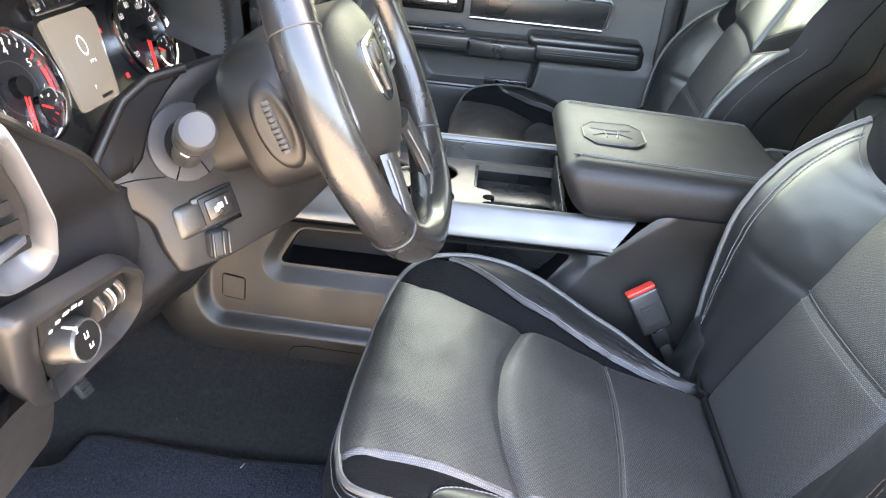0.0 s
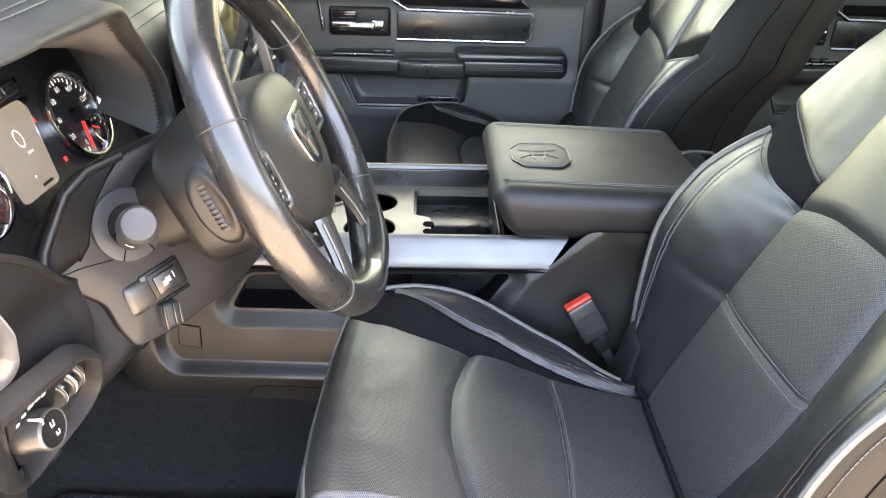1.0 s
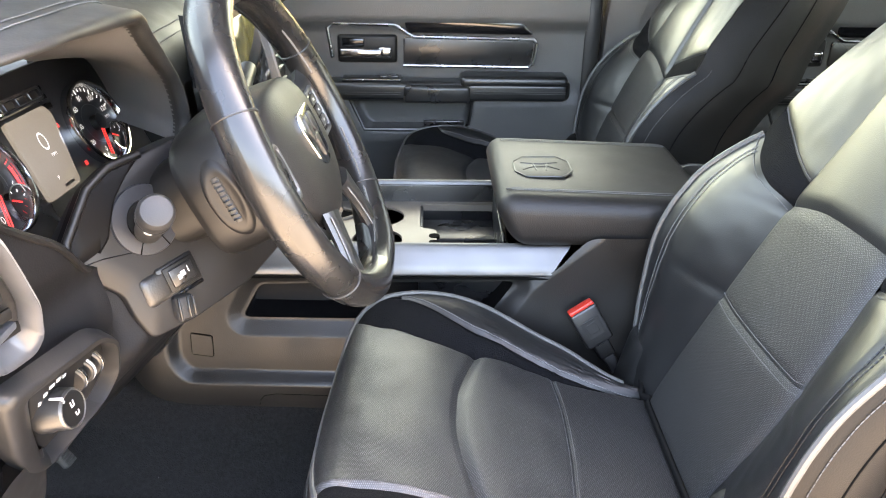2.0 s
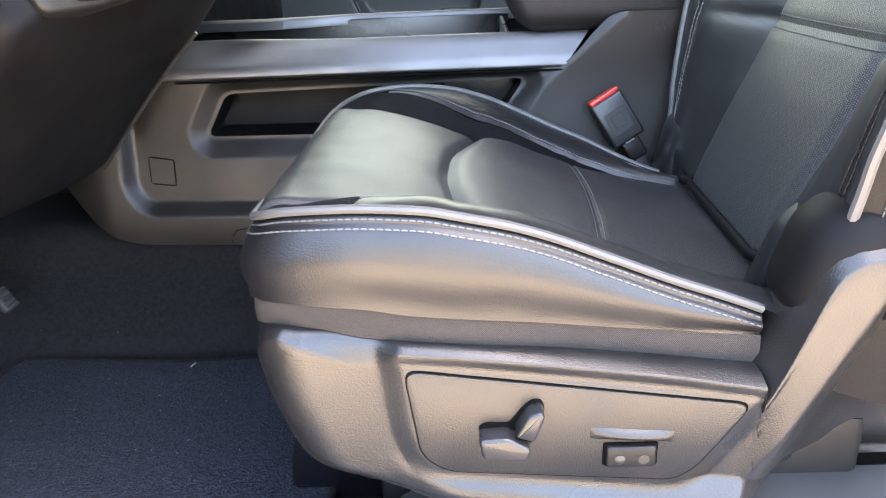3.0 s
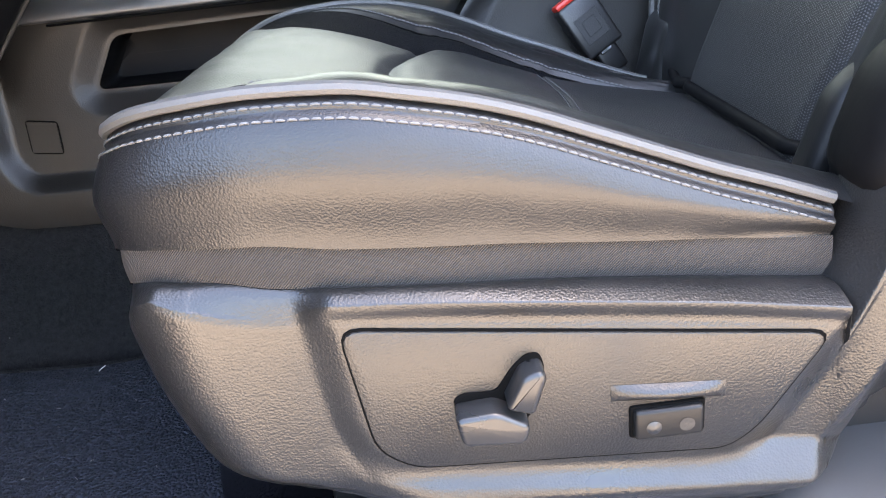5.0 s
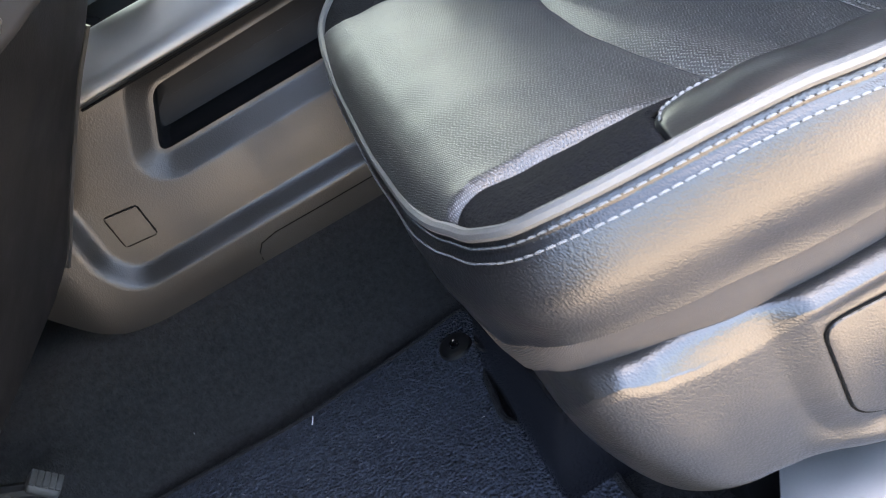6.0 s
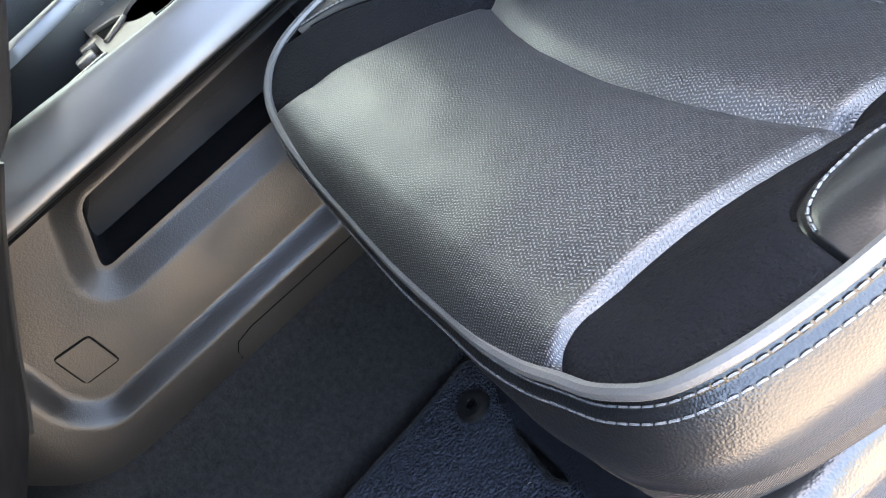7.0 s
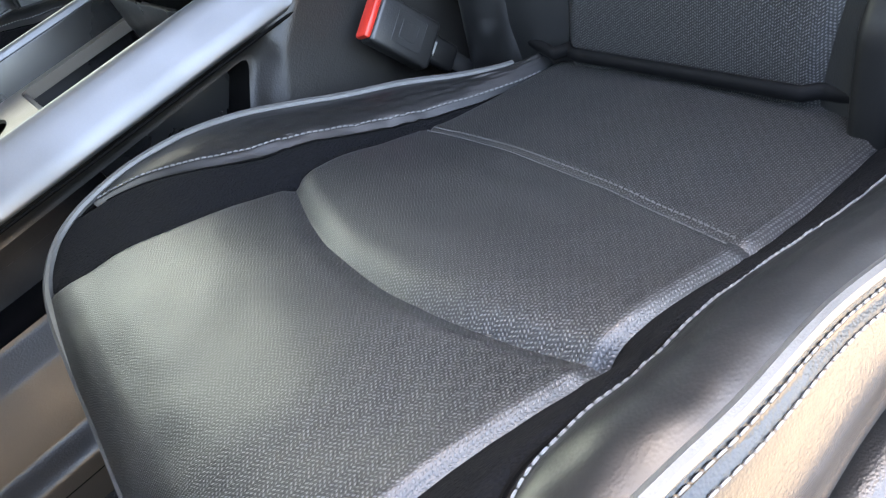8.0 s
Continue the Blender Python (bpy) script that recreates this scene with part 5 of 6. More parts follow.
for a, w in ((196, 0.0016), (150, 0.0016), (130, 0.0022), (110, 0.0030), (90, 0.0026), (72, 0.0020)):
    place = lamp_face(0.668 + 0.0225 * math.cos(radians(a)), 0.491 + 0.0225 * math.sin(radians(a)), -0.0118)
    part("dial_mark", rbox((-w, -0.0018, 0), (w, 0.0018, 0.0007), 0.0, 1, facing(place, plate_way)), "white_ink", hl)
for k in range(3):
    wm = Matrix.Translation(lamp_face(0.697 + 0.0105 * k, 0.491 + 0.002 * k, -0.019)) @ Matrix.Rotation(radians(-78), 4, "X")
    wheel_ = part("thumb_wheel", lathe([(0.0001, -0.0040), (0.0150, -0.0040), (0.0165, -0.0028), (0.0165, 0.0028), (0.0150, 0.0040), (0.0001, 0.0040)], 28, wm), "plastic_smooth", hl, "black thumb wheel")
    part("wheel_mark", lathe([(0.0160, -0.0014), (0.0169, -0.0012), (0.0169, 0.0012), (0.0160, 0.0014)], 28, wm), "chrome" if k != 1 else "white_ink", wheel_)

# air vent with its silver frame, by the door
v_out = [(0.524, 0.725), (0.541, 0.706), (0.564, 0.677), (0.599, 0.631), (0.617, 0.594), (0.615, 0.579), (0.584, 0.579), (0.555, 0.600), (0.520, 0.700)]
v_in = [(0.531, 0.706), (0.542, 0.694), (0.561, 0.669), (0.589, 0.632), (0.601, 0.605), (0.597, 0.596), (0.576, 0.595), (0.555, 0.612), (0.527, 0.690)]
vent = part("vent_frame", wall_ring(v_out, v_in, [(0, -0.018), (0.10, -0.001), (0.4, 0.002), (0.8, -0.001), (1.0, -0.016)], 0.010, vent_face), "frame_silver", dash, "silver frame of the door-side air vent", 60)
part("vent_core", patch(v_in, -0.014, 0.003, 0.001, on=vent_face), "plastic_smooth", vent)
for k in range(4):
    z = 0.614 + 0.019 * k
    part("vent_vane", tube([vent_face(0.545 - 0.3 * (z - 0.61), z, -0.008), vent_face(0.594 - 0.75 * (z - 0.61), z, -0.008)], 0.0018, 6, flat=2.6), "plastic_dark", vent)
part("vent_tab", rbox((-0.004, -0.018, -0.003), (0.005, 0.014, 0.003), 0.0015, 2, Matrix.Translation(vent_face(0.570, 0.621, -0.006))), "frame_silver", vent, "silver vent tab")

# column surround with the tilt knob, the pedal switch and the brake release
SN = Vector((0.75, -0.6, 0.28)).normalized()
SC0 = Vector((-0.138, 0.775, 0.621))


def col_face(y, z, out=0.0):
    """The flat left side of the column surround."""
    return Vector((SC0.x + (0.6 * (y - SC0.y) - 0.28 * (z - SC0.z)) / 0.75, y, z)) + SN * out


sur = [(0.713, 0.598), (0.734, 0.566), (0.733, 0.545), (0.737, 0.519), (0.772, 0.520), (0.830, 0.532), (0.905, 0.57), (0.905, 0.68), (0.833, 0.684), (0.800, 0.678), (0.766, 0.668), (0.748, 0.656), (0.733, 0.640), (0.717, 0.624)]
plate = part("column_surround", patch(sur, 0.0, 0.030, 0.004, r=0.007, on=col_face), "surround_plastic", dash, "charcoal surround of the steering column", 60)
km = facing(col_face(0.776, 0.622), SN)
collar = part("knob_collar", lathe([(0.0330, -0.010), (0.0326, 0.0020), (0.0318, 0.0030), (0.0250, 0.0036), (0.0190, 0.0036), (0.0180, -0.0030), (0.0001, -0.0040)], 48, km), "collar_plastic", plate, "round collar tinted blue-grey for reflected sky")
part("socket_ring", lathe([(0.0186, 0.0030), (0.0184, 0.0046), (0.0170, 0.0046), (0.0165, -0.0020)], 40, km), "plastic_dark", collar)
for a in (-118, -62):
    part("collar_joint", tube([km @ Vector((r * math.cos(radians(a)), r * math.sin(radians(a)), 0.0034)) for r in (0.0185, 0.0250, 0.0322)], 0.0007, 6), "void", collar)
axis = Vector((0.39, -0.775, 0.50)).normalized()
tip = Vector((-0.104, 0.719, 0.653))
km = facing(tip - axis * 0.056, axis)
stalk = part("tilt_knob", lathe([(0.0130, -0.062), (0.0126, 0.004), (0.0132, 0.008), (0.0152, 0.011), (0.0160, 0.015), (0.0161, 0.046), (0.0152, 0.0520), (0.0130, 0.0550), (0.0090, 0.0560), (0.0001, 0.0562)], 40, km), "knob_plastic", plate, "round charcoal knob")
part("knob_groove", lathe([(0.0163, 0.0285), (0.0163, 0.0295)], 40, km), "gloss", stalk)
for a in (-2.00, -2.22):
    part("knob_mark", rbox((-0.0028, -0.0016, 0), (0.0028, 0.0016, 0.0005), 0.0, 1, km @ Matrix.Rotation(a, 4, "Z") @ Matrix.Translation((0.0159, 0, 0.022)) @ Matrix.Rotation(radians(90), 4, "Y")), "white_ink", stalk)
SX = Vector((0.0143, 0.0195, 0.0036)).normalized()
SY = SN.cross(SX).normalized()


def on_side(x, y, z):
    """A pose on the surround's side, its x to the passenger's side and its z out of it."""
    p = Vector((x, y, z))
    return Matrix(((SX.x, SY.x, SN.x, p.x), (SX.y, SY.y, SN.y, p.y), (SX.z, SY.z, SN.z, p.z), (0, 0, 0, 1)))


sm = on_side(-0.1147, 0.7786, 0.5661)
part("switch_housing", merge(rbox((-0.042, -0.0175, -0.022), (-0.010, 0.0145, 0.0035), 0.008, 4, sm), rbox((-0.022, -0.0150, -0.022), (0.0195, 0.0145, 0.0028), 0.002, 2, sm)), "plastic", plate, "smooth housing of the pedal switch", 60)
sw = part("pedal_switch", rbox((-0.0165, -0.0125, 0.0), (0.0175, 0.0125, 0.0048), 0.0015, 2, sm), "plastic_dark", plate, "black pedal adjuster switch")
part("switch_key", rbox((-0.0125, -0.0088, 0.0045), (0.0128, 0.0088, 0.0066), 0.0014, 2, sm), "plastic_smooth", sw)
part("switch_mark", merge(rbox((-0.0055, -0.0035, 0.0066), (-0.0015, 0.0012, 0.0069), 0.0, 1, sm), rbox((-0.0020, -0.0018, 0.0066), (0.0030, 0.0030, 0.0069), 0.0, 1, sm), rbox((0.0065, -0.001, 0.0066), (0.0073, 0.0055, 0.0069), 0.0, 1, sm)), "white_ink", sw)
part("housing_shadow_gap", rbox((-0.008, -0.0195, -0.02), (0.020, -0.0155, 0.0015), 0.001, 1, sm), "gloss", plate)
lm = on_side(-0.1124, 0.7675, 0.5364) @ Matrix.Rotation(radians(-14), 4, "Z")
lever = part("brake_release", rbox((-0.0095, -0.0125, -0.03), (0.0095, 0.0120, 0.0085), 0.004, 3, lm), "knob_plastic", plate, "black brake release lever")
part("lever_rib", merge(rbox((-0.0088, -0.0115, 0.007), (-0.0066, 0.0110, 0.0110), 0.0008, 1, lm), rbox((0.0010, -0.0105, 0.007), (0.0032, 0.0105, 0.0106), 0.0008, 1, lm), rbox((0.0066, -0.0100, 0.007), (0.0088, 0.0100, 0.0104), 0.0008, 1, lm)), "plastic", lever)
part("surround_joint", tube([col_face(y, z, 0.0) for y, z in ((0.716, 0.602), (0.735, 0.602), (0.756, 0.5985))], 0.0006, 6), "gloss", plate)
part("surround_joint", tube([col_face(y, z, 0.0) for y, z in ((0.797, 0.598), (0.806, 0.600), (0.815, 0.606))], 0.0006, 6), "gloss", plate)
# folded gaiter between the surround and the cluster
flap = [(0.713, 0.602), (0.718, 0.625), (0.733, 0.643), (0.748, 0.661), (0.769, 0.674), (0.795, 0.678), (0.778, 0.664), (0.762, 0.648), (0.752, 0.632), (0.744, 0.618), (0.734, 0.609)]
gaiter = part("column_gaiter", patch(flap, 0.0045, 0.020, 0.003, r=0.005, on=col_face), "lining", dash, "folded black column gaiter", 60)
part("gaiter_roll", tube([col_face(y, z, 0.0045) for y, z in [(0.700, 0.596), (0.7085, 0.607)] + flap[1:6]], 0.0042, 10), "plastic_dark", gaiter, "rolled upper edge", 70)
part("gaiter_edge", tube([col_face(y, z, 0.0030) for y, z in flap[5:]], 0.0016, 8), "void", gaiter)
BACK_FROM = Vector((0.11, 0.172, 0.91))
SET_BACK = Matrix.Translation(BACK_FROM) @ Matrix.Scale(1.085, 4) @ Matrix.Translation(-BACK_FROM)
for ob in (plate, *plate.children_recursive, gaiter, *gaiter.children):
    if ob is not stalk and ob.parent is not stalk:
        ob.data.transform(SET_BACK)
part("cluster_sill", sheet(lambda y, v: (knee(y, 1)[0] * (1 - v) - 0.262 * v, y, top(y) + 0.008 * math.sin(math.pi * min(1, v * 1.6)) - 0.055 * v ** 1.6), span(0.50, 1.12, 40), span(0, 1, 14)), "plastic_dark", dash, "dark ledge in front of the dials", 60)
part("ledge_lip", tube([Vector(knee(y, 1)) for y in span(0.56, 0.735, 24)], 0.0035, 8), "plastic_dark", dash)

# instrument cluster
CL = facing((-0.275, 0.890, 0.650), (0.90, -0.06, 0.42), (0, 0, 1))


cluster = part("dial_panel", rbox((-0.20, -0.085, -0.02), (0.20, 0.080, 0.0), 0.006, 2, CL), "dial", dash, "black instrument panel with two round dials")


def words(name, text_, size, m, material, parent):
    """Flat lettering in the built-in font, centred on m."""
    cu = bpy.data.curves.new(name, "FONT")
    cu.body, cu.size, cu.align_x, cu.align_y, cu.resolution_u = text_, size, "CENTER", "CENTER", 2
    tmp = bpy.data.objects.new(name, cu)
    scene.collection.objects.link(tmp)
    dg = bpy.context.evaluated_depsgraph_get()
    me = bpy.data.meshes.new_from_object(tmp.evaluated_get(dg))
    bpy.data.objects.remove(tmp)
    me.transform(m)
    me.materials.clear()
    me.materials.append(M[material])
    ob = new(name, me)
    ob.parent = parent
    return ob


def sector(r0, r1, a0, a1, z, m, n_=20):
    """A flat band of a ring between two angles."""
    return sheet(lambda u, v: m @ Vector(((r0 + (r1 - r0) * u) * math.cos(a0 + (a1 - a0) * v), (r0 + (r1 - r0) * u) * math.sin(a0 + (a1 - a0) * v), z)), [0, 1], span(0, 1, n_))


for s, name in ((-1, "tachometer"), (1, "speedometer")):
    D = CL @ Matrix.Translation((0.105 * s, -0.006, 0.002))
    d = part(name, lathe([(0.0445, -0.003), (0.0442, 0.0002), (0.0001, 0.0002)], 48, D), "dial", cluster, "round black dial with white marks")
    part("dial_rim", lathe([(0.0435, 0.000), (0.0440, 0.006), (0.0462, 0.0095), (0.0485, 0.0095), (0.0500, 0.006), (0.0500, -0.002)], 56, D), "chrome", d, "bright dial rim")
    figures = ("0", "1", "2", "3", "4", "5", "6", "7") if s < 0 else ("0", "20", "40", "60", "80", "100", "120")
    a0, a1 = (250, -60) if s < 0 else (250, 18)
    steps = (len(figures) - 1) * 4
    for k in range(steps + 1):
        a = radians(a0 + (a1 - a0) * k / steps)
        big_ = k % 4 == 0
        red_ = s < 0 and k >= 20
        part("mark", rbox((-0.0008 if big_ else -0.0005, -0.0030 if big_ else -0.0014, 0.0008), (0.0008 if big_ else 0.0005, 0.0026, 0.0014), 0.0, 1, D @ Matrix.Translation((0.0398 * math.cos(a), 0.0398 * math.sin(a), 0)) @ Matrix.Rotation(a - math.pi / 2, 4, "Z")), "dial_red" if red_ else "dial_white", d)
        if big_:
            words("figure", figures[k // 4], 0.0088 if s > 0 else 0.0105, D @ Matrix.Translation((0.0315 * math.cos(a), 0.0315 * math.sin(a), 0.0012)), "dial_white", d)
    part("scale_ring", sector(0.0225, 0.0235, radians(a0 + 20), radians(a1), 0.0010, D, 40), "silver", d)
    if s < 0:
        part("red_band", sector(0.0375, 0.0420, radians(12), radians(-58), 0.0010, D), "dial_red", d, "red zone of the dial")
    else:
        words("unit", "MPH", 0.0050, D @ Matrix.Translation((0.0290, 0.0000, 0.0012)), "dial_white", d)
        part("red_mark", rbox((-0.037, 0.006, 0.0008), (-0.033, 0.009, 0.0014), 0.0, 1, D), "dial_red", d)
    for o in (-0.0019, 0.0019):
        part("needle", rbox((0.008, o - 0.0009, 0.006), (0.040, o + 0.0009, 0.0072), 0.0004, 1, D @ Matrix.Rotation(radians(250), 4, "Z")), "dial_red", d, "red needle")
    part("hub", lathe([(0.0095, 0.000), (0.0090, 0.008), (0.0001, 0.009)], 24, D), "plastic_dark", d)
    G = D @ Matrix.Translation((0.021, -0.025, 0.0012))
    small = part("small_dial", lathe([(0.0160, -0.001), (0.0158, 0.0002), (0.0001, 0.0002)], 32, G), "dial", d)
    part("small_dial_rim", lathe([(0.0155, 0.000), (0.0165, 0.006), (0.0180, 0.006), (0.0190, 0.000)], 36, G), "chrome", small)
    part("small_needle", rbox((0.0, -0.0008, 0.003), (0.012, 0.0008, 0.004), 0.0, 1, G @ Matrix.Rotation(radians(150), 4, "Z")), "dial_red", small)
    for a in (20, 60, 100, 140, 200):
        part("mark", rbox((-0.0012, -0.0005, 0.0008), (0.0012, 0.0005, 0.0012), 0.0, 1, G @ Matrix.Rotation(radians(a), 4, "Z") @ Matrix.Translation((0.0125, 0, 0))), "dial_white", small)
disp = part("cluster_display", prism(rounded([(-0.046, -0.048), (0.016, -0.048), (0.040, 0.026), (0.034, 0.037), (-0.040, 0.037)], 0.006), "z", 0.0, 0.005, 0.001), "lcd", cluster, "lit display between the dials, its grey background painted as glare")
disp.data.transform(CL)
part("display_figure", merge(sector(0.0065, 0.0085, 0, 6.283, 0.0054, CL @ Matrix.Translation((-0.002, 0.006, 0)) @ Matrix.Diagonal((0.75, 1.15, 1, 1)))), "dial_white", disp)
words("display_unit", "MPH", 0.005, CL @ Matrix.Translation((0.002, -0.010, 0.0055)), "dial_white", disp)
words("gear_letter", "P", 0.006, CL @ Matrix.Translation((-0.014, -0.032, 0.0055)), "dial_white", disp)
part("odometer_bar", rbox((-0.012, -0.0435, 0.0052), (0.006, -0.0405, 0.0056), 0.0, 1, CL), "dial", disp)
for x, y, w in ((0.040, 0.012, 0.006), (0.048, -0.036, 0.005), (0.040, 0.022, 0.004)):
    part("warning_lamp", rbox((-w / 2, -0.0025, 0.001), (w / 2, 0.0025, 0.0016), 0.0, 1, CL @ Matrix.Translation((x, y, 0))), "dial_red", cluster)
for y in (0.034, 0.044, 0.054):
    part("lamp_window", rbox((0.036, y - 0.004, 0.0), (0.052, y + 0.003, 0.003), 0.001, 1, CL), "gloss", cluster)
badge = part("cluster_plaque", rbox((-0.044, 0.041, 0.002), (0.040, 0.058, 0.010), 0.004, 2, CL), "chrome", cluster, "bright plaque above the display")
part("plaque_inlay", rbox((-0.038, 0.0445, 0.009), (0.034, 0.0545, 0.0108), 0.001, 1, CL), "dial", badge)
for x in (-0.024, -0.002, 0.020):
    part("plaque_bar", rbox((x - 0.007, 0.0460, 0.0105), (x + 0.007, 0.0530, 0.0113), 0.0, 1, CL), "chrome", badge)
# hood over the cluster
hood = [(0.560, 0.660), (0.575, 0.730), (0.625, 0.785), (0.70, 0.790), (0.78, 0.785), (0.862, 0.779), (0.886, 0.757), (0.915, 0.731), (0.950, 0.695), (0.960, 0.659), (0.948, 0.638)]
hy, hz = interp([(k / 10, p[0]) for k, p in enumerate(hood)]), interp([(k / 10, p[1]) for k, p in enumerate(hood)])


def visor(u, v):
    # v 0..1 inside from the dials to the lip, 1..2 over the lip, 2..3 the outer skin forwards
    y, z = hy(u), hz(u)
    c = Vector((y - 0.83, z - 0.68))
    lipx = -0.155 - 0.05 * sstep(0.30, 0.10, u)
    if v <= 1:
        w = 1 - v
        far = sstep(0.86, 0.95, y)
        return (-0.305 + (lipx + 0.305) * v, y + (0.13 * far + 0.07 * (1 - far) * sstep(0.80, 0.88, y)) * w, z - (0.045 * sstep(0.70, 0.78, z)) * w)
    if v <= 2:
        a = (v - 1) * math.pi
        g = c.normalized() * (0.007 * (1 - math.cos(a)))
        return (lipx + 0.010 * math.sin(a), y + g.x, z + g.y)
    g = c.normalized() * (0.014 + 0.03 * (v - 2) ** 0.8)
    return (lipx - 0.30 * (v - 2), y + g.x + 0.24 * sstep(0.85, 0.95, y) * (v - 2), z + g.y)


part("cluster_hood", sheet(visor, span(0, 1, 60), span(0.93, 1, 3) + span(1.1, 2, 10) + span(2.08, 3, 14)), "dash_skin", dash, "padded black hood with pale stitching", 80)
part("hood_liner", sheet(visor, span(0.14, 1, 60), span(0, 0.95, 14)), "hood_lining", dash, "grained lining of the hood, paled in place of light", 80)
for o in (2.10, 2.14):
    part("hood_stitching", stitches([Vector(visor(u, o)) + Vector((0, 0, 0.001)) for u in span(0.12, 0.66, 60)]), "thread", dash)

# upper pad, centre stack, glove side
part("dash_pad", sheet(lambda u, v: (-0.23 - 0.05 * (1 - math.cos(v * 2.6)) * 2.4 + 0.02 * math.sin(v * 3.0), 1.085 + 0.99 * u, 0.635 + 0.115 * math.sin(min(math.pi / 2, v * 1.9))), span(0, 1, 30), span(0, 1, 24)), "dash_skin", dash, "soft black dashboard pad")
for o in (0.30, 0.36):
    part("pad_stitching", stitches([(-0.23 - 0.05 * (1 - math.cos(o * 2.6)) * 2.4 + 0.02 * math.sin(o * 3.0) + 0.001, y, 0.636 + 0.115 * math.sin(o * 1.9)) for y in span(1.10, 2.05, 40)]), "thread", dash)
part("passenger_fascia", rbox((-0.42, 1.50, 0.30), (-0.24, 2.07, 0.635), 0.03, 4), "plastic_dark", dash, "dark passenger fascia")
stack = part("radio_panel", sheet(lambda u, v: (-0.17 - 0.02 * (v - 0.2) - 0.03 * abs(2 * u - 1) ** 6, 1.195 + 0.28 * u, 0.475 + 0.26 * v), span(0, 1, 24), span(0, 1, 16), 0.02, flip=True), "plastic_smooth", dash, "black centre stack")
SC = facing((-0.150, MID, 0.635), (0.97, 0, 0.22))
part("stack_screen", rbox((-0.100, -0.10, -0.006), (0.100, 0.085, 0.006), 0.004, 2, SC), "screen", stack, "large dark touch screen")
for x in (-0.108, 0.1005):
    part("screen_frame", rbox((x, -0.105, -0.010), (x + 0.0075, 0.090, 0.009), 0.003, 2, SC), "silver", stack)
for s in (-1, 1):
    part("stack_vent", rbox((-0.020, -0.075, -0.010), (0.020, 0.09, 0.002), 0.003, 2, SC @ Matrix.Translation((0.132 * s, 0.01, 0))), "plastic_dark", stack, "narrow upright air vent")
    for k in range(7):
        part("vent_vane", rbox((-0.018, -0.0015, 0.0), (0.018, 0.0015, 0.008), 0.0005, 1, SC @ Matrix.Translation((0.132 * s, -0.05 + 0.02 * k, 0))), "plastic_smooth", stack)
for k in range(6):
    part("stack_button", rbox((-0.012, -0.006, 0.0), (0.012, 0.006, 0.008), 0.002, 2, SC @ Matrix.Translation((-0.10 + 0.04 * k, -0.122, -0.006))), "plastic", stack)
part("stack_knob", lathe([(0.018, 0.0), (0.017, 0.018), (0.0001, 0.019)], 28, SC @ Matrix.Translation((-0.11, -0.145, -0.012))), "silver", stack)

# ---- steering column and wheel ----
TL = radians(25.3)
WC = Vector((-0.0076, 0.8904, 0.6613))
WV, WU, WN = Vector((0, 1, 0)), Vector((math.sin(TL), 0, -math.cos(TL))), Vector((math.cos(TL), 0, math.sin(TL)))
WM = Matrix(((WV.x, -WU.x, WN.x, WC.x), (WV.y, -WU.y, WN.y, WC.y), (WV.z, -WU.z, WN.z, WC.z), (0, 0, 0, 1)))


def wp(a, b, c=0.0):
    """A point by the wheel: a to the passenger's side, b up its face, c towards the driver."""
    return WM @ Vector((a, b, c))


col = thing("steering_column", wp(0, 0, -0.2), "charcoal steering column shroud with a silver lever slot", "steering column")


def shroud(u, v):
    a = 2 * math.pi * v
    ca, sa = math.cos(a), math.sin(a)
    k = abs(ca) ** 3.5 + abs(sa) ** 3.5
    r = k ** (-1 / 3.5)
    w, h, c = 0.104 + 0.004 * math.sin(math.pi * u), 0.066, -0.030 - 0.068 * u
    e = 1 - 0.14 * (1 - sstep(0.0, 0.22, u)) - 0.02 * sstep(0.9, 1.0, u)
    return wp(w * r * ca * e, 0.000 + h * r * sa * e, c)


body = part("column_shroud", sheet(shroud, span(0, 1, 24), span(0, 1, 64)), "plastic_dark", col, "charcoal column shroud", 60)
part("shroud_cap", sheet(lambda u, v: tuple(Vector(shroud(0, v)) * (1 - u) + wp(0, 0.0, -0.026) * u), span(0, 1, 4), span(0, 1, 64)), "plastic_dark", col)
part("shroud_neck", sheet(lambda u, v: wp(*(lambda p: (p.x * 0.50, p.y * 0.70, -0.085 - 0.09 * u))(WM.inverted() @ Vector(shroud(1, v)))), span(0, 1, 3), span(0, 1, 48)), "plastic_dark", col)


def shroud_side(b):
    """How far out the shroud's side stands at the height b."""
    return 0.1077 * (1 - min(0.98, abs(b) / 0.066) ** 3.5) ** (1 / 3.5)


bowl_h = interp([(0.0, 0.0006), (0.5, 0.0008), (0.75, 0.0014), (1.0, 0.0024), (1.15, 0.0020), (1.35, -0.0012)])


def bowl(r, v):
    """The dished rim of the lever slot on the shroud's side."""
    a = 2 * math.pi * v
    b, c = 0.002 + 0.031 * r * math.cos(a), -0.060 + 0.0135 * r * math.sin(a)
    return wp(-(shroud_side(b) + bowl_h(r)), b, c)


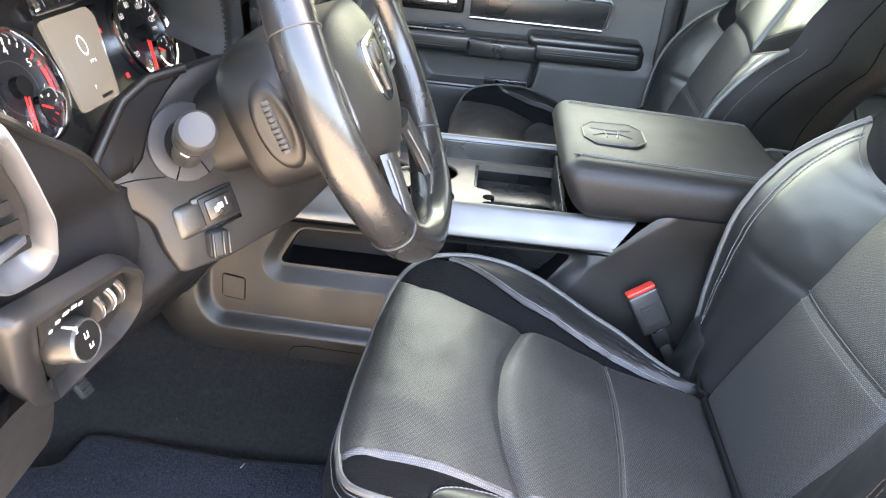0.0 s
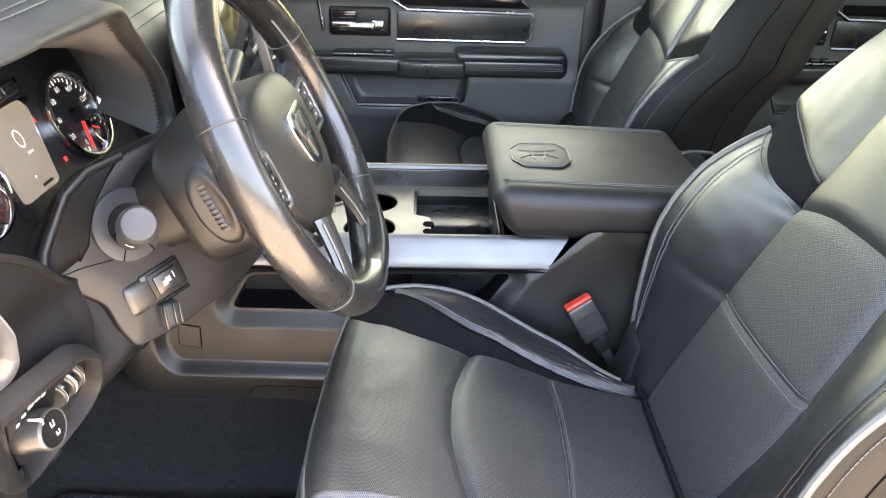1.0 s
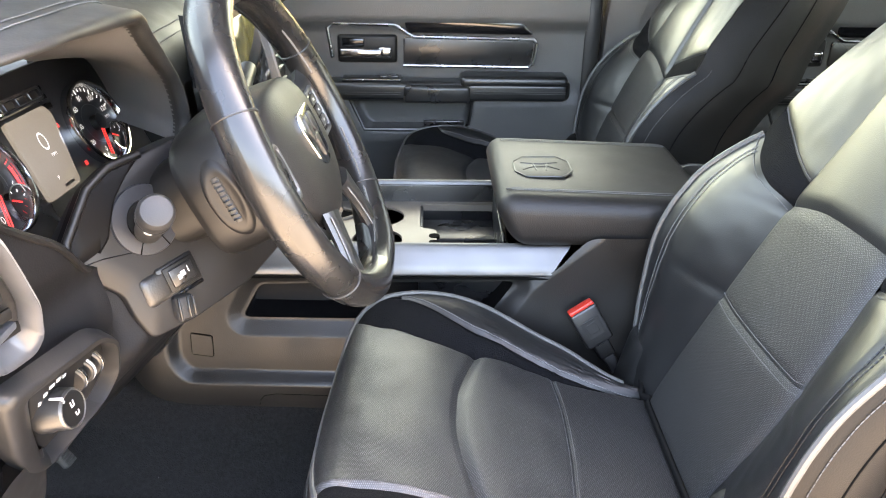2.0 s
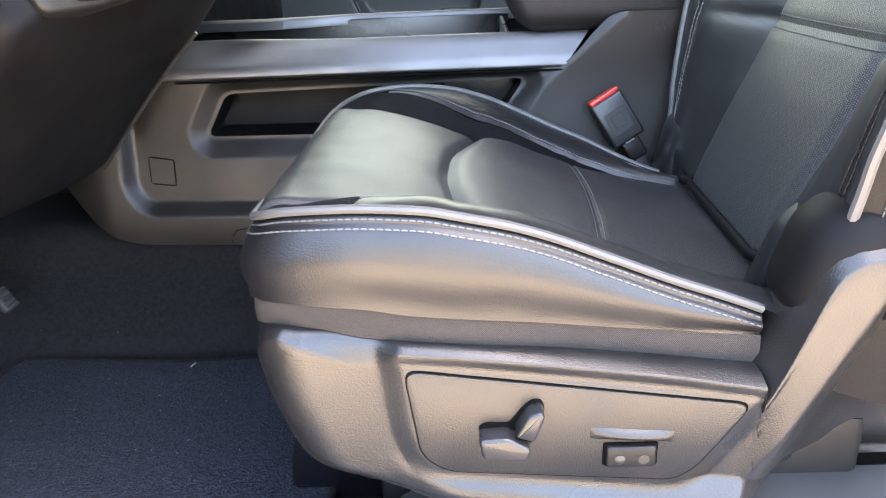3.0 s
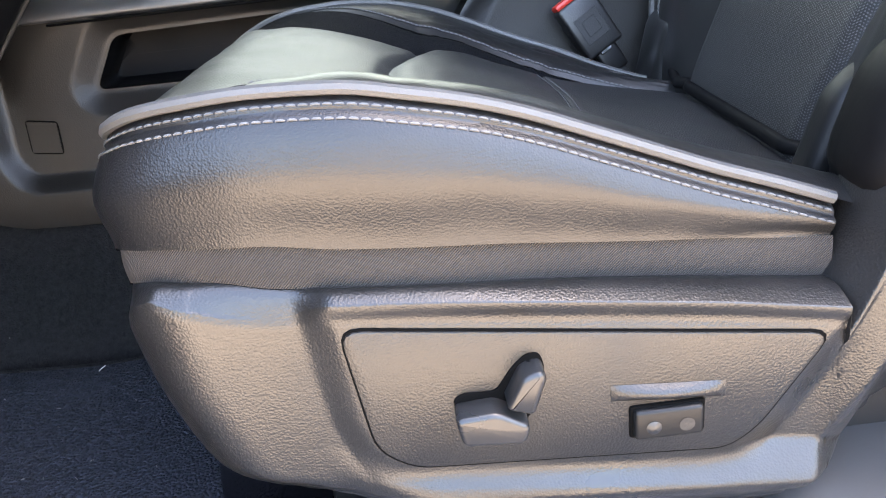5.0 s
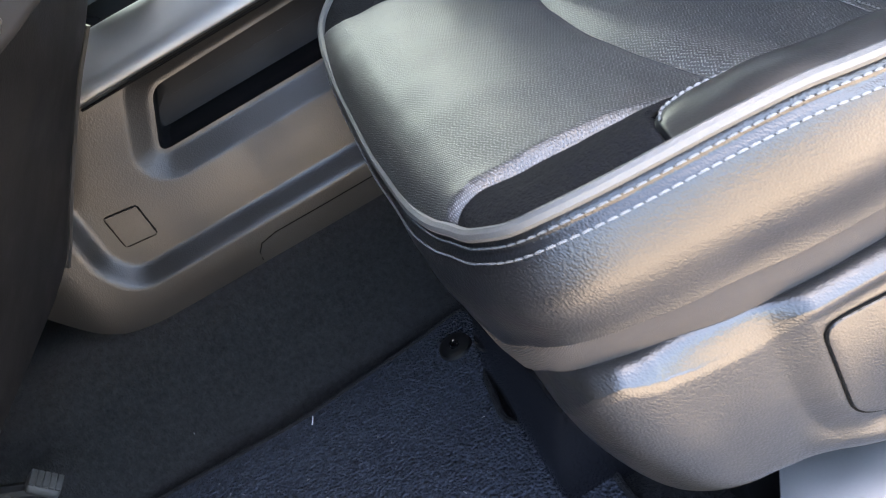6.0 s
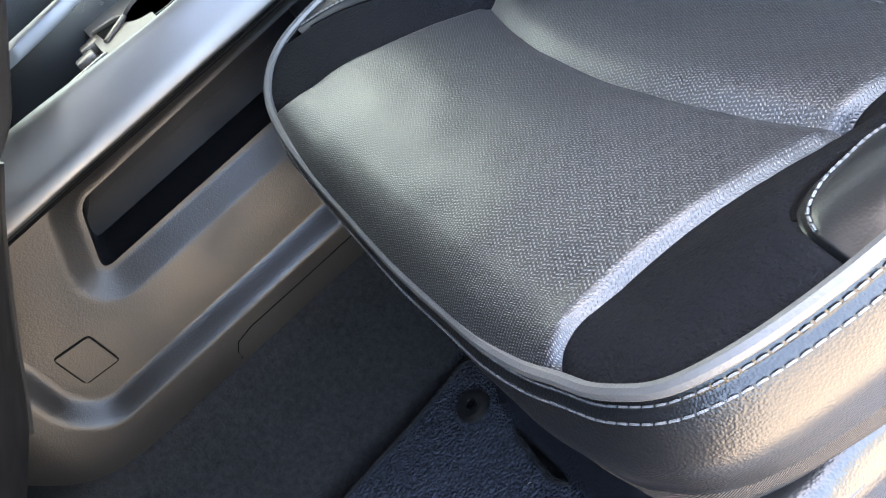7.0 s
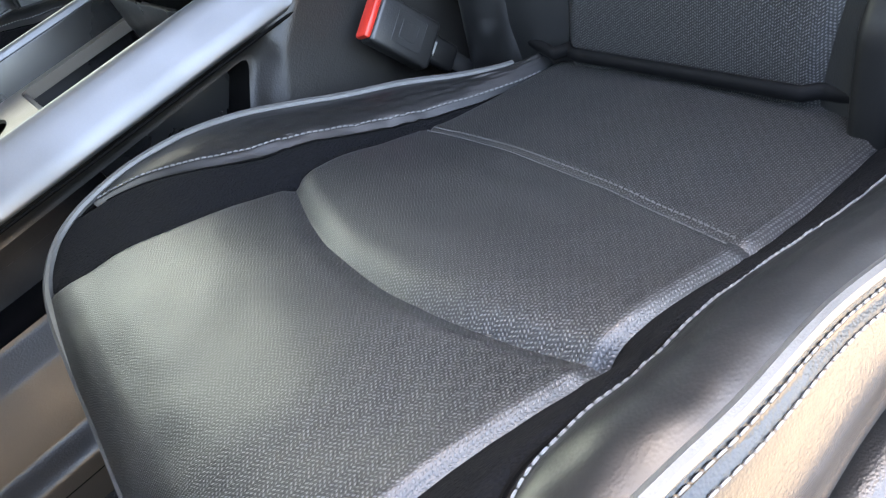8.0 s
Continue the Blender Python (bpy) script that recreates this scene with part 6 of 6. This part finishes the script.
part("lever_slot", sheet(bowl, span(0.001, 1.35, 16), span(0, 1, 40), flip=True), "plastic_dark", body, "dished slot for a lever", 80)
insert = part("slot_insert", tube([wp(-(shroud_side(b) + 0.0010), b, -0.060) for b in span(0.025, -0.021, 14)], 0.0042, 10, flat=0.45, up=(0, 1, 0)), "pedal", body, "pale ribbed insert", 60)
for k in range(9):
    b = 0.021 - 0.0048 * k
    part("insert_rib", tube([wp(-(shroud_side(b) + 0.0026), b, -0.0636), wp(-(shroud_side(b) + 0.0034), b, -0.060), wp(-(shroud_side(b) + 0.0026), b, -0.0564)], 0.0009, 6), "plastic_smooth", insert)
part("wiper_stalk", tube([wp(0.10, 0.03, -0.09), wp(0.15, 0.05, -0.085), wp(0.21, 0.065, -0.08)], 0.011, 12), "plastic", col, "charcoal stalk behind the wheel")

sw_ = thing("steering_wheel", WC, "black leather steering wheel with silver spoke trim", "steering wheel")


def rim(u, v):
    a, b = 2 * math.pi * u, 2 * math.pi * v
    thick = 0.0178 + 0.0022 * math.exp(-((abs(math.sin(a)) - 0.35) / 0.25) ** 2)
    R = 0.1645
    r = R + thick * 0.92 * math.cos(b)
    return wp(r * math.sin(a), -r * math.cos(a), 1.12 * thick * math.sin(b))


part("rim", sheet(rim, span(0, 1, 140), span(0, 1, 24)), "rim_leather", sw_, "smooth black leather rim", 80)
for u in (0.135, 0.32, 0.68, 0.865):
    part("rim_seam", tube([Vector(rim(u, v)) + (Vector(rim(u, v)) - wp(0.1645 * math.sin(2 * math.pi * u), -0.1645 * math.cos(2 * math.pi * u))) * 0.02 for v in span(0, 1, 20)], 0.0009, 6), "plastic", sw_)
for s in (-1, 1):
    for u0, u1 in ((0.035, 0.125), (0.145, 0.21), (0.295, 0.36)):
        pts = [wp(s * (0.1645 - 0.0165) * math.sin(2 * math.pi * u), -(0.1645 - 0.0165) * math.cos(2 * math.pi * u), 0.006) for u in span(u0, u1, 26)]
        part("rim_lacing", stitches(pts, 0.0058, 0.0090, 0.0012, tuple(WN + WU * 0.8)), "thread", sw_)


def pad_(u, v):
    a = 2 * math.pi * v
    ca, sa = math.cos(a), math.sin(a)
    k = (abs(ca) ** 2.8 + abs(sa) ** 2.8) ** (-1 / 2.8)
    w, h = 0.106, 0.074 + (0.014 if sa < 0 else 0)
    x, y = w * k * ca * u, h * k * sa * u
    x *= 1 - 0.22 * sstep(0.0, 0.09, -y)
    return wp(x, y - 0.004, -0.008 + 0.014 * (1 - u ** 4) - 0.045 * sstep(0.91, 1.0, u) + 0.006 * (1 - u * u))


hub = part("airbag_cover", sheet(pad_, [0.001] + span(0.08, 0.9, 10) + span(0.92, 1, 8), span(0, 1, 64), flip=False), "lid_leather", sw_, "grained black airbag cover", 80)
em = WM @ Matrix.Translation((0.0, 0.002, 0.0125))
shield_ = [(-0.028, 0.028), (0.028, 0.028), (0.033, 0.012), (0.023, -0.024), (0.010, -0.034), (-0.010, -0.034), (-0.023, -0.024), (-0.033, 0.012)]
emb = part("emblem", prism(rounded(shield_, 0.006), "z", -0.004, 0.001, 0.001), "chrome", hub, "silver emblem shape")
emb.data.transform(em)
e2 = part("emblem_relief", merge(prism(rounded([(-0.016, 0.020), (-0.004, 0.022), (-0.003, 0.004), (-0.012, -0.006), (-0.017, 0.006)], 0.003), "z", 0.0, 0.003, 0.001), prism(rounded([(0.016, 0.020), (0.004, 0.022), (0.003, 0.004), (0.012, -0.006), (0.017, 0.006)], 0.003), "z", 0.0, 0.003, 0.001), prism(rounded([(-0.006, 0.0), (0.006, 0.0), (0.004, -0.026), (-0.004, -0.026)], 0.002), "z", 0.0, 0.003, 0.001)), "plastic", emb)
e2.data.transform(em)
for x in (-0.05, 0.045):
    part("cover_mark", rbox((x - 0.005, -0.042, 0.0022), (x + 0.005, -0.038, 0.0032), 0.0, 1, WM), "plastic", hub)
for s in (-1, 1):
    # side spokes with key pads
    def spoke(u, v, s=s):
        a = 0.070 + 0.085 * u
        h = 0.034 - 0.010 * math.sin(math.pi * u) + 0.012 * u ** 3
        t = (v - 0.5) * 2
        return wp(s * a, 0.012 + h * t, -0.018 + 0.008 * (1 - t ** 4) + 0.010 * u)
    part("spoke", sheet(spoke, span(0, 1, 16), span(0, 1, 14), 0.012, flip=s < 0), "plastic_smooth", sw_, "black side spoke")
    kp = part("key_pad", rbox((s * 0.112 - 0.020, -0.024, -0.012), (s * 0.112 + 0.020, 0.022, -0.0015), 0.004, 2, WM), "gloss", sw_, "black switch pad on the spoke")
    part("pad_trim", tube([wp(s * 0.112 + x, y, -0.002) for x, y in rounded([(-0.021, -0.026), (0.021, -0.026), (0.024, 0.026), (-0.021, 0.024)], 0.008)], 0.0026, 8, True), "silver", kp, "bright trim ring")
    for k in range(3):
        part("key", rbox((s * 0.112 - 0.014, -0.018 + 0.013 * k, -0.002), (s * 0.112 + 0.014, -0.007 + 0.013 * k, 0.0008), 0.0015, 1, WM), "plastic_smooth", kp)
        part("key_mark", rbox((s * 0.112 - 0.003, -0.0135 + 0.013 * k, 0.0007), (s * 0.112 + 0.002, -0.011 + 0.013 * k, 0.0011), 0.0, 1, WM), "white_ink", kp)
    # lower spokes
    P0, P1 = (s * 0.052, -0.066), (s * 0.082, -0.146)

    def leg(u, v, s=s, P0=P0, P1=P1):
        t = (v - 0.5) * 2
        x = P0[0] + (P1[0] - P0[0]) * u
        y = P0[1] + (P1[1] - P0[1]) * u
        w = 0.020 - 0.005 * math.sin(math.pi * u) + 0.010 * u ** 4
        return wp(x + s * w * t * 0.9, y + w * t * 0.32, 0.000 + 0.009 * (1 - t ** 4))
    part("lower_spoke", sheet(leg, span(0, 1, 16), span(0, 1, 12), 0.014, flip=s < 0), "leather", sw_, "black leather lower spoke")
    part("spoke_lacing", stitches([leg(u, 0.06 if s > 0 else 0.94) + WN * 0.002 for u in span(0.12, 0.95, 20)], 0.006, 0.009, 0.0011, tuple(WV)), "thread", sw_)
    arc = [wp(s * x, y, -0.012) for x, y in ((0.096, 0.0), (0.092, -0.030), (0.080, -0.062), (0.056, -0.086), (0.032, -0.094))]
    part("spoke_trim", tube(arc, 0.0058, 8, flat=0.5, up=tuple(WN)), "silver", sw_, "silver trim along the airbag cover")

# ---- pedals ----
for name, place, size, text in (("accelerator_pedal", (-0.430, 1.052, 0.108), (0.012, 0.016), "grey rubber accelerator pedal in the footwell"), ("brake_pedal", (-0.45, 0.945, 0.165), (0.030, 0.022), "grey rubber brake pedal in the footwell")):
    pd = thing(name, (place[0], place[1], 0.02), text, "pedal")
    pm = facing(place, (0.82, -0.10, 0.52), (0, 0, 1))
    pdl = part("pedal_pad", rbox((-size[0], -size[1], -0.006), (size[0], size[1], 0.006), 0.005, 3, pm), "pedal", pd)
    for k in range(5):
        y = -size[1] * 0.75 + size[1] * 1.5 * k / 4
        part("tread", rbox((-size[0] * 0.8, y - 0.003, 0.005), (size[0] * 0.8, y + 0.003, 0.0085), 0.001, 1, pm), "pedal", pdl)
    part("pedal_arm", tube([pm @ Vector((0, 0, -0.005)), pm @ Vector((0, 0.08, -0.05)), pm @ Vector((0, 0.22, -0.12))], 0.008, 8), "plastic_dark", pd)

# ---- passenger door ----
def car_door(x0, x1, dx, label):
    d = thing("car_door", ((x0 + x1) / 2, 2.12, 0.1), label, "car door")

    def dp(name, bm, material, parent=None, text="", sharp=38):
        bm.transform(Matrix.Translation((dx, 0, 0)))
        return part(name, bm, material, parent or d, text, sharp)
    hollow = rounded([(-0.085, 0.398), (0.222, 0.398), (0.214, 0.330), (0.195, 0.320), (-0.05, 0.320)], 0.02)

    def skin(x, z):
        y = 2.075 + 0.02 * sstep(0.30, 0.10, z) - 0.012 * sstep(0.42, 0.38, z) * sstep(0.25, 0.30, z)
        y -= 0.02 * sstep(0.56, 0.60, z)
        e = inside(hollow, x, z)
        y += 0.035 * sstep(0.004, -0.010, e)
        return (x, y, z)
    dp("door_panel", sheet(skin, span(-0.34, 0.50, 110), span(-0.05, 0.66, 90)), "door_skin", None, "dark grey moulded door panel", 60)
    dp("door_back", rbox((-0.36, 2.115, -0.30), (0.52, 2.15, 0.66), 0.01), "plastic_dark")
    dp("door_edge", rbox((0.495, 2.07, -0.05), (0.535, 2.13, 0.66), 0.008), "plastic_dark")
    arm = rounded([(-0.16, 0.0), (0.06, 0.0), (0.07, 0.012), (0.20, 0.012), (0.21, 0.0), (0.45, 0.0), (0.465, 0.03), (0.46, 0.07), (-0.16, 0.07)], 0.01)
    dp("armrest", prism([(x, 2.005 + y) for x, y in arm], "z", 0.408, 0.452, 0.010, 4), "leather", None, "padded black door armrest", 60)
    dp("armrest_pad", rbox((0.19, 2.004, 0.440), (0.455, 2.075, 0.470), 0.013, 4), "leather", None, "raised armrest pad", 70)
    dp("pull_handle", rbox((0.052, 1.998, 0.404), (0.215, 2.03, 0.446), 0.008, 3), "plastic_smooth", None, "black pull handle")
    for z in (0.428, 0.433):
        dp("armrest_stitching", stitches([(x, 2.0045, z) for x in span(0.225, 0.45, 20)] , 0.006, 0.0045, 0.0006, (0, 1, 0)), "thread")
        dp("armrest_stitching", stitches([(x, 2.0045, z - 0.004) for x in span(-0.15, 0.045, 20)], 0.006, 0.0045, 0.0006, (0, 1, 0)), "thread")
    sp2 = dp("window_switch_plate", rbox((-0.10, 2.015, 0.450), (0.045, 2.06, 0.460), 0.004, 2), "gloss", None, "gloss black window switch plate")
    dp("plate_trim", tube([(-0.10, 2.014, 0.4575), (0.045, 2.014, 0.4575), (0.047, 2.03, 0.4595)], 0.0022, 6), "bright_trim", sp2)
    for x in (0.0, 0.028):
        dp("window_switch", rbox((x - 0.010, 2.024, 0.459), (x + 0.010, 2.042, 0.466), 0.003, 2), "plastic_smooth", sp2)
    dp("inlay", prism(rounded([(0.05, 0.550), (0.365, 0.546), (0.372, 0.536), (0.366, 0.490), (0.358, 0.484), (0.05, 0.486)], 0.008), "y", 2.068, 2.08, 0.002), "plastic_smooth", None, "dark door inlay")
    dp("inlay_trim", tube([(0.050, 2.066, 0.482), (0.360, 2.066, 0.480), (0.372, 2.066, 0.487), (0.379, 2.066, 0.538), (0.370, 2.066, 0.548), (0.075, 2.066, 0.552), (0.03, 2.066, 0.580), (-0.12, 2.066, 0.583), (-0.135, 2.066, 0.572), (-0.125, 2.066, 0.50)], 0.0045, 8), "bright_trim", None, "silver trim round the door inlay")
    dp("gloss_strip", prism(rounded([(0.06, 0.562), (0.33, 0.560), (0.37, 0.560), (0.34, 0.59), (0.05, 0.60)], 0.01), "y", 2.060, 2.07, 0.003), "gloss", None, "gloss black trim strip")
    hb = dp("handle_recess", rbox((-0.112, 2.062, 0.488), (0.035, 2.08, 0.556), 0.008, 3), "plastic_dark", None, "door handle recess")
    dp("door_handle", merge(rbox((-0.105, 2.040, 0.504), (0.000, 2.056, 0.526), 0.006, 3), rbox((-0.01, 2.044, 0.502), (0.022, 2.070, 0.530), 0.005, 3)), "chrome", hb, "chrome door handle")
    dp("handle_bowl", rbox((-0.100, 2.058, 0.528), (-0.045, 2.064, 0.548), 0.004, 2), "gloss", hb)
    dp("pocket_lip", tube([(-0.088, 2.068, 0.40), (-0.052, 2.066, 0.318), (0.196, 2.066, 0.317), (0.216, 2.068, 0.332), (0.226, 2.07, 0.398)], 0.006, 8), "plastic", None, "rounded lip of the door pocket")
    dp("pocket_flap", rbox((0.10, 2.078, 0.322), (0.205, 2.09, 0.338), 0.003, 2), "plastic_smooth")
    dp("lower_moulding", tube([(-0.2, 2.078, 0.272), (0.36, 2.078, 0.272), (0.392, 2.077, 0.29), (0.405, 2.072, 0.405)], 0.0022, 6), "plastic_dark")
    return d


car_door(-0.36, 0.52, 0.0, "dark grey passenger door trim with silver accents and armrest")
car_door(0.75, 1.6, 1.06, "dark grey rear door trim with silver accents")
